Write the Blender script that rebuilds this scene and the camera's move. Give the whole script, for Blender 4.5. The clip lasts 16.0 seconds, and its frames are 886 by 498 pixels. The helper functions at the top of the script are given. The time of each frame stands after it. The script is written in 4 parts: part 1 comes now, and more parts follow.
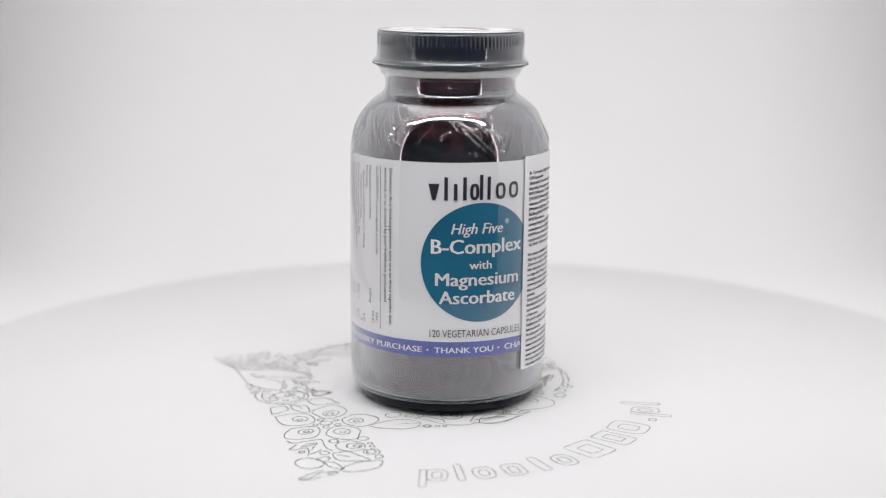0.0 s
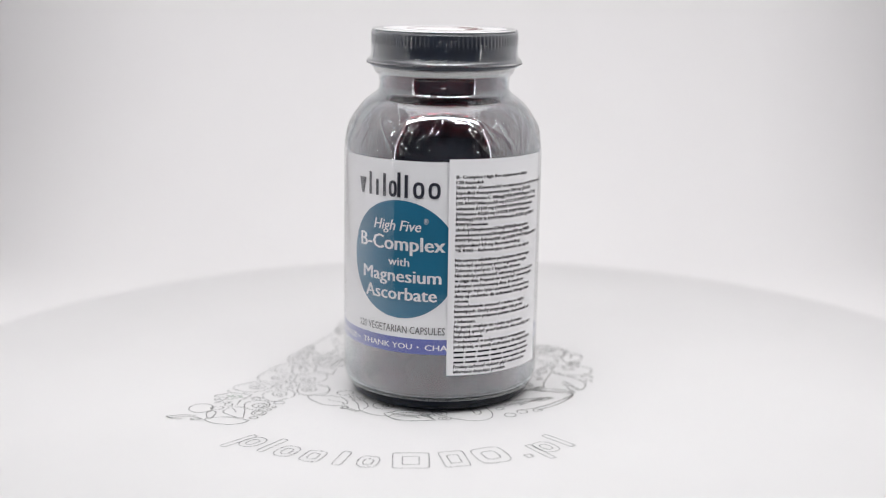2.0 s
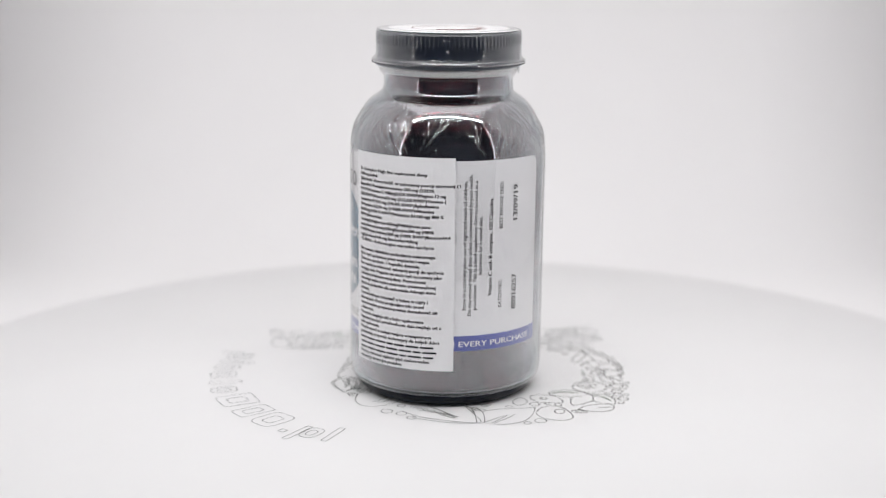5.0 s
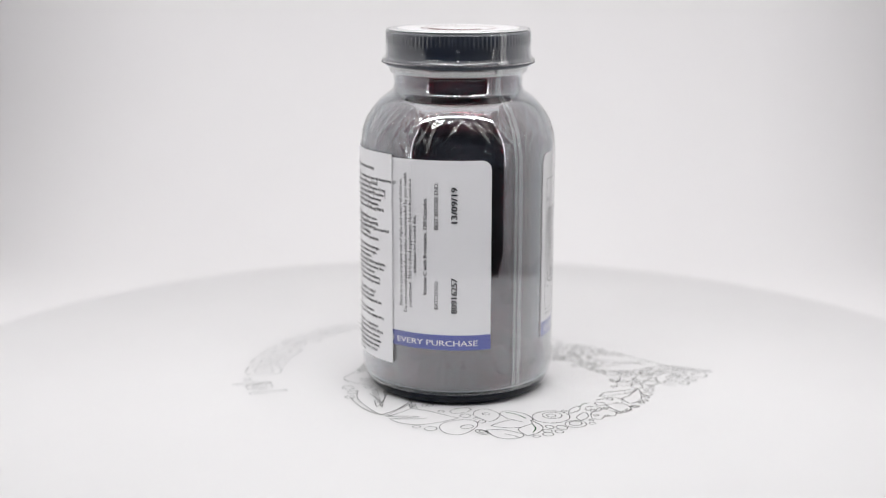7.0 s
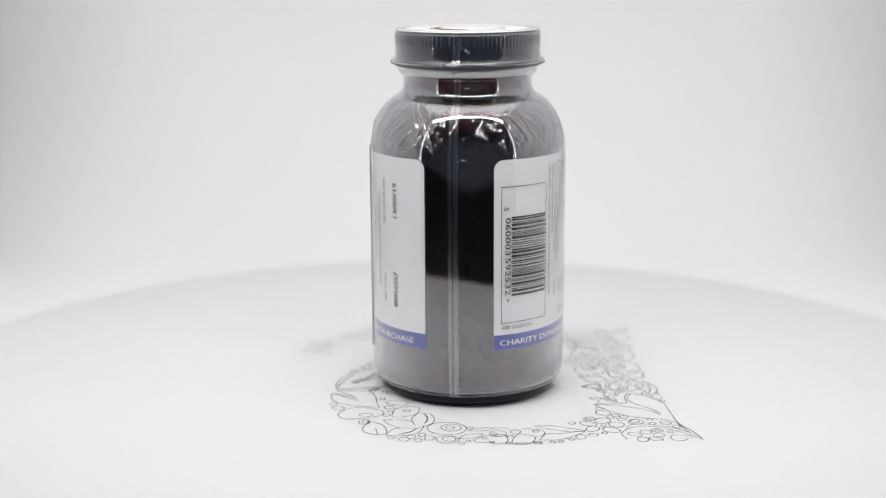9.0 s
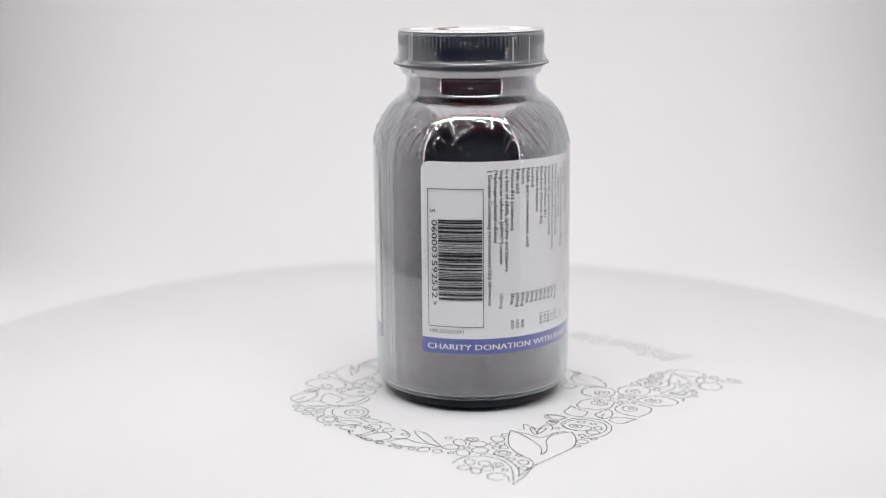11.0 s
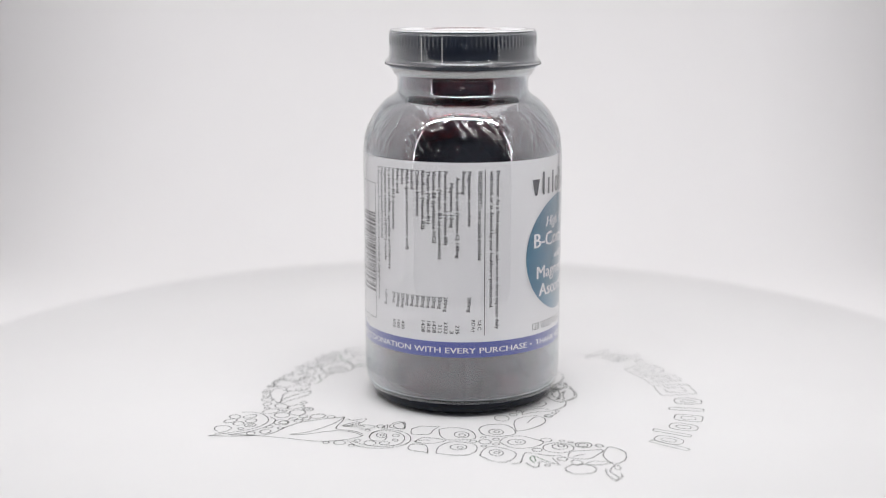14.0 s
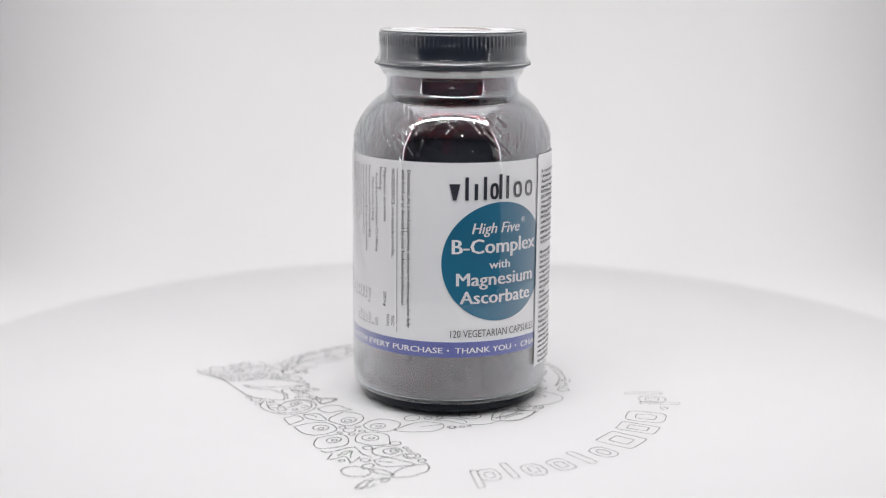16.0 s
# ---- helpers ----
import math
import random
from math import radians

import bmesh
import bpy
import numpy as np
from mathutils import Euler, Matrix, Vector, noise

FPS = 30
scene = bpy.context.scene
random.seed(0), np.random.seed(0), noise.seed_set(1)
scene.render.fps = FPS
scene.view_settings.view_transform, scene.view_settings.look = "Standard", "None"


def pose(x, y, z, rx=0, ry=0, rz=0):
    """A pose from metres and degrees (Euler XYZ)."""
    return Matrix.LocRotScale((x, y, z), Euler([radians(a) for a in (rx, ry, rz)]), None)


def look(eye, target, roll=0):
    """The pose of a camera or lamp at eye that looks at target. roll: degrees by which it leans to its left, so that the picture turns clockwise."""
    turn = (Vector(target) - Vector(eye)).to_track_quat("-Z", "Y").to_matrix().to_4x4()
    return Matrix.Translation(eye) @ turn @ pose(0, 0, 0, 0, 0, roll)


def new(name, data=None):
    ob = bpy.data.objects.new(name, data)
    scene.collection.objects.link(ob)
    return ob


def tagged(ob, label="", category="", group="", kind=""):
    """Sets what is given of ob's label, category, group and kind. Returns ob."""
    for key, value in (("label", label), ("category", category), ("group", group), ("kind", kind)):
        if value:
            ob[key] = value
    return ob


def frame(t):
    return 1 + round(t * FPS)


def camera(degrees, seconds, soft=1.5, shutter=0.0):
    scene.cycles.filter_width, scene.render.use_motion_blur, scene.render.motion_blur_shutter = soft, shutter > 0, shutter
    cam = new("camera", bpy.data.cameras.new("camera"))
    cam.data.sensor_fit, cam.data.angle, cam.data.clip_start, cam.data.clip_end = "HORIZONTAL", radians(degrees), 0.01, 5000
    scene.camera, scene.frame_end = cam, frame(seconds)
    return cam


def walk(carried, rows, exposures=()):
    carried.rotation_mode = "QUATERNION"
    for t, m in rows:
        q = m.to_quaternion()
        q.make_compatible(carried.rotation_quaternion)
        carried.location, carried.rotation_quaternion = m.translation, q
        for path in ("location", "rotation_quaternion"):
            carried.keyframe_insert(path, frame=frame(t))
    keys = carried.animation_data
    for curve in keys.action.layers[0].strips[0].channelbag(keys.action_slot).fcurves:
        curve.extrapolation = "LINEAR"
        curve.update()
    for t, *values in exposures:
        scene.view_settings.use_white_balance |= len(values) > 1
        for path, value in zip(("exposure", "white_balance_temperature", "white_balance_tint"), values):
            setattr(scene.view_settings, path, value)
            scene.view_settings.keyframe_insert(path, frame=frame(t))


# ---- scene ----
# Camera: stands still before an open photo tent; a little depth of field.
cam = camera(36.441, 16.0, soft=1.1)
EYE = Matrix.Translation((0, -0.4766, 0.1524)) @ pose(0, 0, 0, 0, 0, 0.585) @ pose(0, 0, 0, 90 - 12.011) @ pose(0, 0, 0, 0, 0, 0.197)
cam.data.dof.use_dof = True
cam.data.dof.focus_distance = 0.448
cam.data.dof.aperture_fstop = 6.2
walk(cam, [(0, EYE), (16, EYE)], exposures=[(0, 0.0), (16, 0.0)])

# World: a dim room round the tent.
world = bpy.data.worlds.new("world")
scene.world = world
world.use_nodes = True
world.node_tree.nodes["Background"].inputs[0].default_value = (0.9, 0.95, 1.0, 1)
world.node_tree.nodes["Background"].inputs[1].default_value = 0.02


def area_lamp(name, m, sx, sy, watts, colour):
    data = bpy.data.lights.new(name, "AREA")
    data.shape, data.size, data.size_y, data.energy, data.color = "RECTANGLE", sx, sy, watts, colour
    ob = new(name, data)
    ob.matrix_world = m
    return ob


LED = (1.0, 0.99, 0.985)
area_lamp("tent_light", pose(0, 0.13, 0.69), 0.78, 0.74, 2.33, LED)
# strips of light round the tent's opening
area_lamp("strip_light_top", look((0, -0.236, 0.462), (0, 0.0, 0.08)), 0.66, 0.013, 1.58, LED)
area_lamp("strip_light_west", look((-0.352, -0.238, 0.16), (0, 0, 0.07)), 0.005, 0.40, 0.08, LED)
area_lamp("strip_light_east", look((0.352, -0.238, 0.16), (0, 0, 0.07)), 0.005, 0.40, 0.08, LED)
# added lamp, unseen behind the tent: brightens the room the jar mirrors
area_lamp("room_fill", pose(0.4, 1.3, 1.78), 0.5, 0.5, 110.0, (0.86, 0.93, 1.0))

# ---------------------------------------------------------------- materials


def material(name, colour, rough=0.5, metal=0.0, spec=0.5):
    m = bpy.data.materials.new(name)
    m.use_nodes = True
    b = m.node_tree.nodes["Principled BSDF"]
    b.inputs["Base Color"].default_value = (*colour, 1)
    b.inputs["Roughness"].default_value = rough
    b.inputs["Metallic"].default_value = metal
    b.inputs["Specular IOR Level"].default_value = spec
    return m


def vary(m, colour_b, scale, detail=4.0, lo=0.35, hi=0.65, bump=0.0, bump_scale=None, dist=0.0005, stretch=(1, 1, 1)):
    """Noise between the base colour and colour_b, and a finer noise as relief."""
    nt = m.node_tree
    b = nt.nodes["Principled BSDF"]
    co = nt.nodes.new("ShaderNodeTexCoord")
    mp = nt.nodes.new("ShaderNodeMapping")
    mp.inputs["Scale"].default_value = stretch
    nt.links.new(co.outputs["Object"], mp.inputs["Vector"])
    n = nt.nodes.new("ShaderNodeTexNoise")
    n.inputs["Scale"].default_value, n.inputs["Detail"].default_value = scale, detail
    nt.links.new(mp.outputs["Vector"], n.inputs["Vector"])
    r = nt.nodes.new("ShaderNodeValToRGB")
    r.color_ramp.elements[0].position, r.color_ramp.elements[1].position = lo, hi
    r.color_ramp.elements[0].color = b.inputs["Base Color"].default_value
    r.color_ramp.elements[1].color = (*colour_b, 1)
    nt.links.new(n.outputs["Fac"], r.inputs["Fac"])
    nt.links.new(r.outputs["Color"], b.inputs["Base Color"])
    if bump:
        n2 = nt.nodes.new("ShaderNodeTexNoise")
        n2.inputs["Scale"].default_value, n2.inputs["Detail"].default_value = bump_scale or scale * 4, 5
        nt.links.new(mp.outputs["Vector"], n2.inputs["Vector"])
        bm = nt.nodes.new("ShaderNodeBump")
        bm.inputs["Strength"].default_value, bm.inputs["Distance"].default_value = bump, dist
        nt.links.new(n2.outputs["Fac"], bm.inputs["Height"])
        nt.links.new(bm.outputs["Normal"], b.inputs["Normal"])
    return m


FABRIC = vary(material("tent_fabric", (0.80, 0.792, 0.798), 0.9, spec=0.1), (0.825, 0.817, 0.823), 3.0)
PAPER = vary(material("white_paper", (0.705, 0.70, 0.705), 0.75, spec=0.2), (0.725, 0.72, 0.725), 9.0)
BOARD = vary(material("turntable_board", (0.72, 0.72, 0.73), 0.5), (0.78, 0.78, 0.79), 12.0)
DARK = vary(material("dark_table", (0.02, 0.02, 0.022), 0.6), (0.03, 0.03, 0.032), 5.0)
ROOM = vary(material("room_wall", (0.26, 0.27, 0.30), 0.9), (0.30, 0.31, 0.34), 2.0)
INK = vary(material("pencil_grey_ink", (0.028, 0.034, 0.032), 0.8, spec=0.1), (0.13, 0.14, 0.135), 60.0)
INK_GREEN = vary(material("green_ink", (0.012, 0.09, 0.025), 0.8, spec=0.1), (0.05, 0.15, 0.06), 60.0)
LABEL = vary(material("label_paper", (0.86, 0.855, 0.875), 0.55, spec=0.3), (0.89, 0.885, 0.90), 25.0, bump=0.03, bump_scale=900, dist=0.0001)
STICKER = vary(material("sticker_paper", (0.84, 0.835, 0.85), 0.7, spec=0.25), (0.87, 0.865, 0.88), 30.0, bump=0.05, bump_scale=700, dist=0.0001)
BLACK = material("black_print", (0.015, 0.015, 0.022), 0.6)
GREY = material("grey_print", (0.035, 0.035, 0.045), 0.6)
WORDMARK = material("dark_wordmark_print", (0.02, 0.02, 0.035), 0.6)
TEAL = vary(material("teal_print", (0.003, 0.13, 0.24), 0.5), (0.005, 0.155, 0.28), 40.0)
BAND = vary(material("violet_blue_print", (0.085, 0.11, 0.40), 0.5), (0.10, 0.125, 0.44), 40.0)
WHITE_PRINT = material("white_print", (0.82, 0.82, 0.84), 0.5)
LID = vary(material("black_lacquered_lid", (0.006, 0.010, 0.022), 0.28), (0.016, 0.018, 0.026), 120.0, bump=0.04, bump_scale=600, dist=0.0001)
RED_PRINT = material("dark_red_print", (0.16, 0.05, 0.045), 0.6)
CAPSULE = vary(material("capsule_shell", (0.10, 0.055, 0.03), 0.35), (0.16, 0.09, 0.05), 90.0)


def gloss_amount(nt, least, power):
    """How much shines: least straight on, all of it at grazing angles."""
    facing = nt.nodes.new("ShaderNodeLayerWeight")
    facing.inputs["Blend"].default_value = 0.5
    bent = nt.nodes.new("ShaderNodeMath")
    bent.operation = "POWER"
    bent.inputs[1].default_value = power
    amount = nt.nodes.new("ShaderNodeMath")
    amount.operation, amount.use_clamp = "MULTIPLY_ADD", True
    amount.inputs[1].default_value, amount.inputs[2].default_value = 0.97 - least, least
    nt.links.new(facing.outputs["Facing"], bent.inputs[0])
    nt.links.new(bent.outputs[0], amount.inputs[0])
    return amount.outputs[0]


def gloss_over(m, least, power, rough, tint):
    """A glossy skin over the material."""
    nt = m.node_tree
    gloss = nt.nodes.new("ShaderNodeBsdfGlossy")
    gloss.inputs["Roughness"].default_value = rough
    gloss.inputs["Color"].default_value = (*tint, 1)
    mix = nt.nodes.new("ShaderNodeMixShader")
    nt.links.new(gloss_amount(nt, least, power), mix.inputs[0])
    nt.links.new(nt.nodes["Principled BSDF"].outputs[0], mix.inputs[1])
    nt.links.new(gloss.outputs[0], mix.inputs[2])
    nt.links.new(mix.outputs[0], nt.nodes["Material Output"].inputs["Surface"])
    return m


def amber_glass(name, colour):
    m = material(name, colour, 0.0)
    b = m.node_tree.nodes["Principled BSDF"]
    b.inputs["Transmission Weight"].default_value = 1.0
    b.inputs["IOR"].default_value = 1.5
    return m


def film_material(name, rough, least, power):
    """Clear shrink film: lets the jar through and shines; its folds are in the mesh."""
    m = bpy.data.materials.new(name)
    m.use_nodes = True
    nt = m.node_tree
    nt.nodes.clear()
    out = nt.nodes.new("ShaderNodeOutputMaterial")
    clear = nt.nodes.new("ShaderNodeBsdfTransparent")
    gloss = nt.nodes.new("ShaderNodeBsdfGlossy")
    gloss.inputs["Roughness"].default_value = rough
    mix = nt.nodes.new("ShaderNodeMixShader")
    nt.links.new(gloss_amount(nt, least, power), mix.inputs[0])
    nt.links.new(clear.outputs[0], mix.inputs[1])
    nt.links.new(gloss.outputs[0], mix.inputs[2])
    nt.links.new(mix.outputs[0], out.inputs["Surface"])
    return m


GLASS = gloss_over(amber_glass("amber_glass", (0.20, 0.018, 0.024)), 0.155, 2.2, 0.0, (0.80, 0.92, 1.0))
GLASS_THICK = material("thick_amber_glass", (0.004, 0.006, 0.012), 0.12, spec=0.15)
LID = gloss_over(LID, 0.03, 3.2, 0.09, (0.90, 0.95, 1.0))
FILM = film_material("shrink_film", 0.02, 0.065, 1.7)
FILM_LID = film_material("lid_film", 0.04, 0.06, 3.2)
FILM_LOOSE = film_material("loose_film", 0.03, 0.10, 2.0)
STICKER = gloss_over(STICKER, 0.0, 3.0, 0.35, (1.0, 1.0, 1.0))
FILM_BAND = film_material("gathered_film", 0.22, 0.40, 2.5)
FILM_SEAM = film_material("film_seam", 0.18, 0.25, 3.0)

# ---------------------------------------------------------------- mesh helpers


def link(name, me, mat, parent=None, label=""):
    me.materials.clear()
    me.materials.append(mat)
    ob = new(name, me)
    if parent:
        ob.parent = parent
    if label:
        ob["label"] = label
    return ob


def part(name, bm, mat, parent=None, label="", smooth=True):
    me = bpy.data.meshes.new(name)
    bm.to_mesh(me)
    bm.free()
    for p in me.polygons:
        p.use_smooth = smooth
    return link(name, me, mat, parent, label)


def box_bm(x0, x1, y0, y1, z0, z1, bevel=0.0):
    bm = bmesh.new()
    bmesh.ops.create_cube(bm, size=1)
    for v in bm.verts:
        v.co = ((x0 + x1) / 2 + v.co.x * (x1 - x0), (y0 + y1) / 2 + v.co.y * (y1 - y0), (z0 + z1) / 2 + v.co.z * (z1 - z0))
    if bevel:
        bmesh.ops.bevel(bm, geom=bm.edges[:], offset=bevel, segments=2, affect="EDGES", profile=0.5)
    return bm


def lathe_bm(profile, n=128, shape=None, close=False):
    """Turns (r, z) pairs in metres about z; shape(angle, r, z) may change r."""
    bm = bmesh.new()
    rings = []
    for r, z in profile:
        if r < 1e-6:
            rings.append([bm.verts.new((0, 0, z))])
        else:
            ring = []
            for i in range(n):
                a = 2 * math.pi * i / n
                q = shape(a, r, z) if shape else r
                ring.append(bm.verts.new((q * math.cos(a), q * math.sin(a), z)))
            rings.append(ring)
    if close:
        rings.append(rings[0])
    for a, b in zip(rings, rings[1:]):
        for i in range(n):
            j = (i + 1) % n
            if len(a) == 1 and len(b) == 1:
                break
            if len(a) == 1:
                bm.faces.new((a[0], b[j], b[i]))
            elif len(b) == 1:
                bm.faces.new((a[i], a[j], b[0]))
            else:
                bm.faces.new((a[i], a[j], b[j], b[i]))
    bmesh.ops.recalc_face_normals(bm, faces=bm.faces[:])
    return bm


def smooth_profile(pts, steps=4):
    """Catmull-Rom through (r, z) pairs given in millimetres; out in metres."""
    out = []
    for i in range(len(pts) - 1):
        p0, p1, p2, p3 = pts[max(i - 1, 0)], pts[i], pts[i + 1], pts[min(i + 2, len(pts) - 1)]
        for k in range(steps):
            t = k / steps
            out.append(tuple(0.0005 * (2 * p1[c] + (p2[c] - p0[c]) * t + (2 * p0[c] - 5 * p1[c] + 4 * p2[c] - p3[c]) * t * t
                                       + (3 * p1[c] - p0[c] - 3 * p2[c] + p3[c]) * t ** 3) for c in (0, 1)))
    out.append(tuple(0.001 * c for c in pts[-1]))
    return out


# ---------------------------------------------------------------- tent and room
FLOOR_Z = -0.045


def structure(name, bm, mat, smooth=False):
    return tagged(part(name, bm, mat, smooth=smooth), kind="structure")


def tent_sweep():
    """Floor cloth that curves up into the back wall, one sheet with thickness."""
    prof = [(-0.25, FLOOR_Z)]
    for k in range(13):
        a = math.radians(90 * k / 12)
        prof.append((0.38 + 0.22 * math.sin(a), FLOOR_Z + 0.22 * (1 - math.cos(a))))
    prof.append((0.60, 0.70))
    bm = bmesh.new()
    rows = []
    for y, z in prof:
        rows.append([bm.verts.new((x, y, z)) for x in (-0.40, -0.2, 0, 0.2, 0.40)])
    for a, b in zip(rows, rows[1:]):
        for i in range(4):
            bm.faces.new((a[i], a[i + 1], b[i + 1], b[i]))
    bmesh.ops.recalc_face_normals(bm, faces=bm.faces[:])
    bmesh.ops.solidify(bm, geom=bm.faces[:], thickness=0.003)
    return structure("backdrop", bm, FABRIC, True)


tagged(tent_sweep(), "white seamless backdrop cloth curving up behind the turntable", "backdrop")
structure("wall_west", box_bm(-0.406, -0.4, -0.25, 0.61, FLOOR_Z, 0.70), FABRIC)
structure("wall_east", box_bm(0.4, 0.406, -0.25, 0.61, FLOOR_Z, 0.70), FABRIC)
structure("ceiling", box_bm(-0.406, 0.406, -0.25, 0.61, 0.70, 0.706), FABRIC)
structure("wall_front", box_bm(-0.406, 0.406, -0.256, -0.25, 0.475, 0.706), FABRIC)
structure("wall_front_west", box_bm(-0.406, -0.362, -0.256, -0.25, FLOOR_Z, 0.475), FABRIC)
structure("wall_front_east", box_bm(0.362, 0.406, -0.256, -0.25, FLOOR_Z, 0.475), FABRIC)
structure("table_top", box_bm(-1.0, 1.0, -0.75, 0.80, FLOOR_Z - 0.04, FLOOR_Z - 0.008, 0.004), DARK)
structure("floor", box_bm(-2.5, 2.5, -2.5, 2.5, -0.83, -0.80), ROOM)
structure("wall_room_south", box_bm(-2.5, 2.5, -2.56, -2.5, -0.80, 1.8), ROOM)
structure("wall_room_north", box_bm(-2.5, 2.5, 2.5, 2.56, -0.80, 1.8), ROOM)
structure("wall_room_west", box_bm(-2.56, -2.5, -2.5, 2.5, -0.80, 1.8), ROOM)
structure("wall_room_east", box_bm(2.5, 2.56, -2.5, 2.5, -0.80, 1.8), ROOM)
structure("ceiling_room", box_bm(-2.56, 2.56, -2.56, 2.56, 1.8, 1.86), ROOM)

# ---------------------------------------------------------------- turntable with its printed paper
turntable = tagged(new("turntable"), "round white motorised turntable covered with printed white paper", "turntable")
part("base", lathe_bm([(0, -0.045), (0.085, -0.045), (0.088, -0.042), (0.088, -0.022), (0, -0.022)], 64), BOARD, turntable)
part("disc", lathe_bm([(0, -0.020), (0.2085, -0.020), (0.2115, -0.018), (0.2115, -0.003), (0.2095, -0.0008), (0, -0.0008)], 160), BOARD, turntable)
sheet = part("paper_sheet", lathe_bm([(0, -0.0006), (0.2108, -0.0006), (0.2110, -0.0003), (0.2108, 0.0), (0, 0.0)], 160), PAPER, turntable,
             "white paper printed with thin leafy outlines")
LINE = 0.00025


def ribbon(name, pts, mat, closed=True, width=LINE, z=0.00018):
    """A thin printed line on the paper through points given in millimetres."""
    pts = [Vector((x * 0.001, y * 0.001, 0)) for x, y in pts]
    n = len(pts)
    bm = bmesh.new()
    left, right = [], []
    for i, p in enumerate(pts):
        a = pts[(i - 1) % n] if closed or i else p
        b = pts[(i + 1) % n] if closed or i < n - 1 else p
        d = (b - a).normalized()
        s = Vector((-d.y, d.x, 0)) * width / 2 * (0.75 + 0.5 * random.random())
        left.append(bm.verts.new((p.x + s.x, p.y + s.y, z)))
        right.append(bm.verts.new((p.x - s.x, p.y - s.y, z)))
    for i in range(n if closed else n - 1):
        j = (i + 1) % n
        bm.faces.new((right[i], right[j], left[j], left[i]))
    bmesh.ops.recalc_face_normals(bm, faces=bm.faces[:])
    for f in bm.faces:
        if f.normal.z < 0:
            f.normal_flip()
    return part(name, bm, mat, sheet, smooth=False)


def ring(x, y, r, mat=INK, squash=1.0, turn=0.0):
    c, s = math.cos(math.radians(turn)), math.sin(math.radians(turn))
    pts = []
    n = 14 if r < 2 else 28
    for i in range(n):
        a = 2 * math.pi * i / n
        u, v = r * math.cos(a), r * squash * math.sin(a)
        pts.append((x + u * c - v * s, y + u * s + v * c))
    ribbon("ring_outline", pts, mat)


def leaf(x, y, length, width, turn, mat=INK, vein=True, bend=0.15):
    """A pointed leaf from its foot at x, y; turn in degrees."""
    c, s = math.cos(math.radians(turn)), math.sin(math.radians(turn))

    def at(u, v):
        v += bend * length * math.sin(math.pi * u / length) * 0.4
        return (x + u * c - v * s, y + u * s + v * c)
    side = [(length * i / 12, width / 2 * math.sin(math.pi * (i / 12) ** 0.8)) for i in range(13)]
    pts = [at(u, v) for u, v in side] + [at(u, -v) for u, v in side[-2:0:-1]]
    ribbon("leaf_outline", pts, mat)
    if vein:
        ribbon("leaf_vein", [at(length * t, width * 0.06 * math.sin(5 * t)) for t in (0.12, 0.3, 0.5, 0.68)], mat, False)


def swash(pts, mat=INK):
    """A flowing pen line through a few points."""
    fine = [(1000 * p[0], 1000 * p[1]) for p in smooth_profile(pts, 5)]
    ribbon("swash_line", fine, mat, False)


# the emblem's stem: eyed petals, leaves, rings and the snail at its head
swash([(-43.8, -25.9), (-41.3, -26.5), (-38.2, -30.1), (-38.0, -34.7), (-40.8, -38.7), (-44.0, -40.3), (-47.1, -37.5), (-49.6, -33.8), (-47.9, -29.6), (-43.8, -25.9)])
swash([(-61.7, -38.5), (-57.0, -35.8), (-51.6, -35.6), (-48.5, -39.1), (-47.9, -43.8), (-51.4, -46.9), (-56.0, -47.6), (-59.4, -44.6), (-61.7, -38.5)])
swash([(-35.5, -36.2), (-31.4, -35.3), (-26.7, -38.7), (-26.5, -42.6), (-29.8, -47.1), (-32.9, -47.9), (-37.4, -44.6), (-38.4, -40.2), (-35.5, -36.2)])
swash([(-41.0, -48.5), (-36.4, -47.6), (-31.9, -50.9), (-31.7, -56.0), (-32.6, -60.0), (-38.1, -60.0), (-42.2, -56.4), (-42.5, -52.7), (-41.0, -48.5)])
swash([(-54.8, -50.6), (-49.6, -48.5), (-46.2, -48.8), (-44.9, -52.7), (-46.0, -58.4), (-51.0, -60.6), (-55.2, -60.0), (-56.3, -55.9), (-54.8, -50.6)])
swash([(-52.6, -21.1), (-48.9, -18.4), (-44.8, -18.9), (-42.7, -22.3), (-41.0, -23.8), (-45.2, -24.6), (-48.8, -25.9), (-51.3, -23.7), (-52.6, -21.1)])
swash([(-57.8, -26.6), (-53.4, -26.2), (-51.6, -28.5), (-50.5, -33.8), (-54.1, -32.8), (-56.8, -30.4), (-57.8, -26.6)])
swash([(-57.8, -26.6), (-54.8, -27.9), (-53.5, -29.8)])
swash([(-63.3, -36.4), (-63.5, -34.2), (-64.5, -30.5), (-63.6, -28.6), (-60.3, -27.3), (-58.5, -29.5), (-58.6, -32.3), (-63.3, -36.4)])
swash([(-52.0, -11.1), (-48.4, -9.7), (-45.3, -10.8), (-48.0, -14.6), (-50.3, -15.6), (-51.7, -13.7), (-52.0, -11.1)])
swash([(-29.0, -47.0), (-23.0, -41.9), (-17.8, -40.4), (-12.3, -43.0), (-12.6, -47.3), (-16.5, -49.9), (-21.7, -49.8), (-26.1, -48.9), (-29.0, -47.0)])
swash([(-20.0, -45.3), (-14.7, -44.0), (-12.4, -44.4)])
swash([(-14.1, -39.1), (-9.6, -37.5), (-4.4, -40.6), (-3.8, -43.5)])
swash([(-14.1, -39.1), (-9.1, -41.1), (-3.6, -45.2), (3.1, -45.6), (7.2, -43.5)])
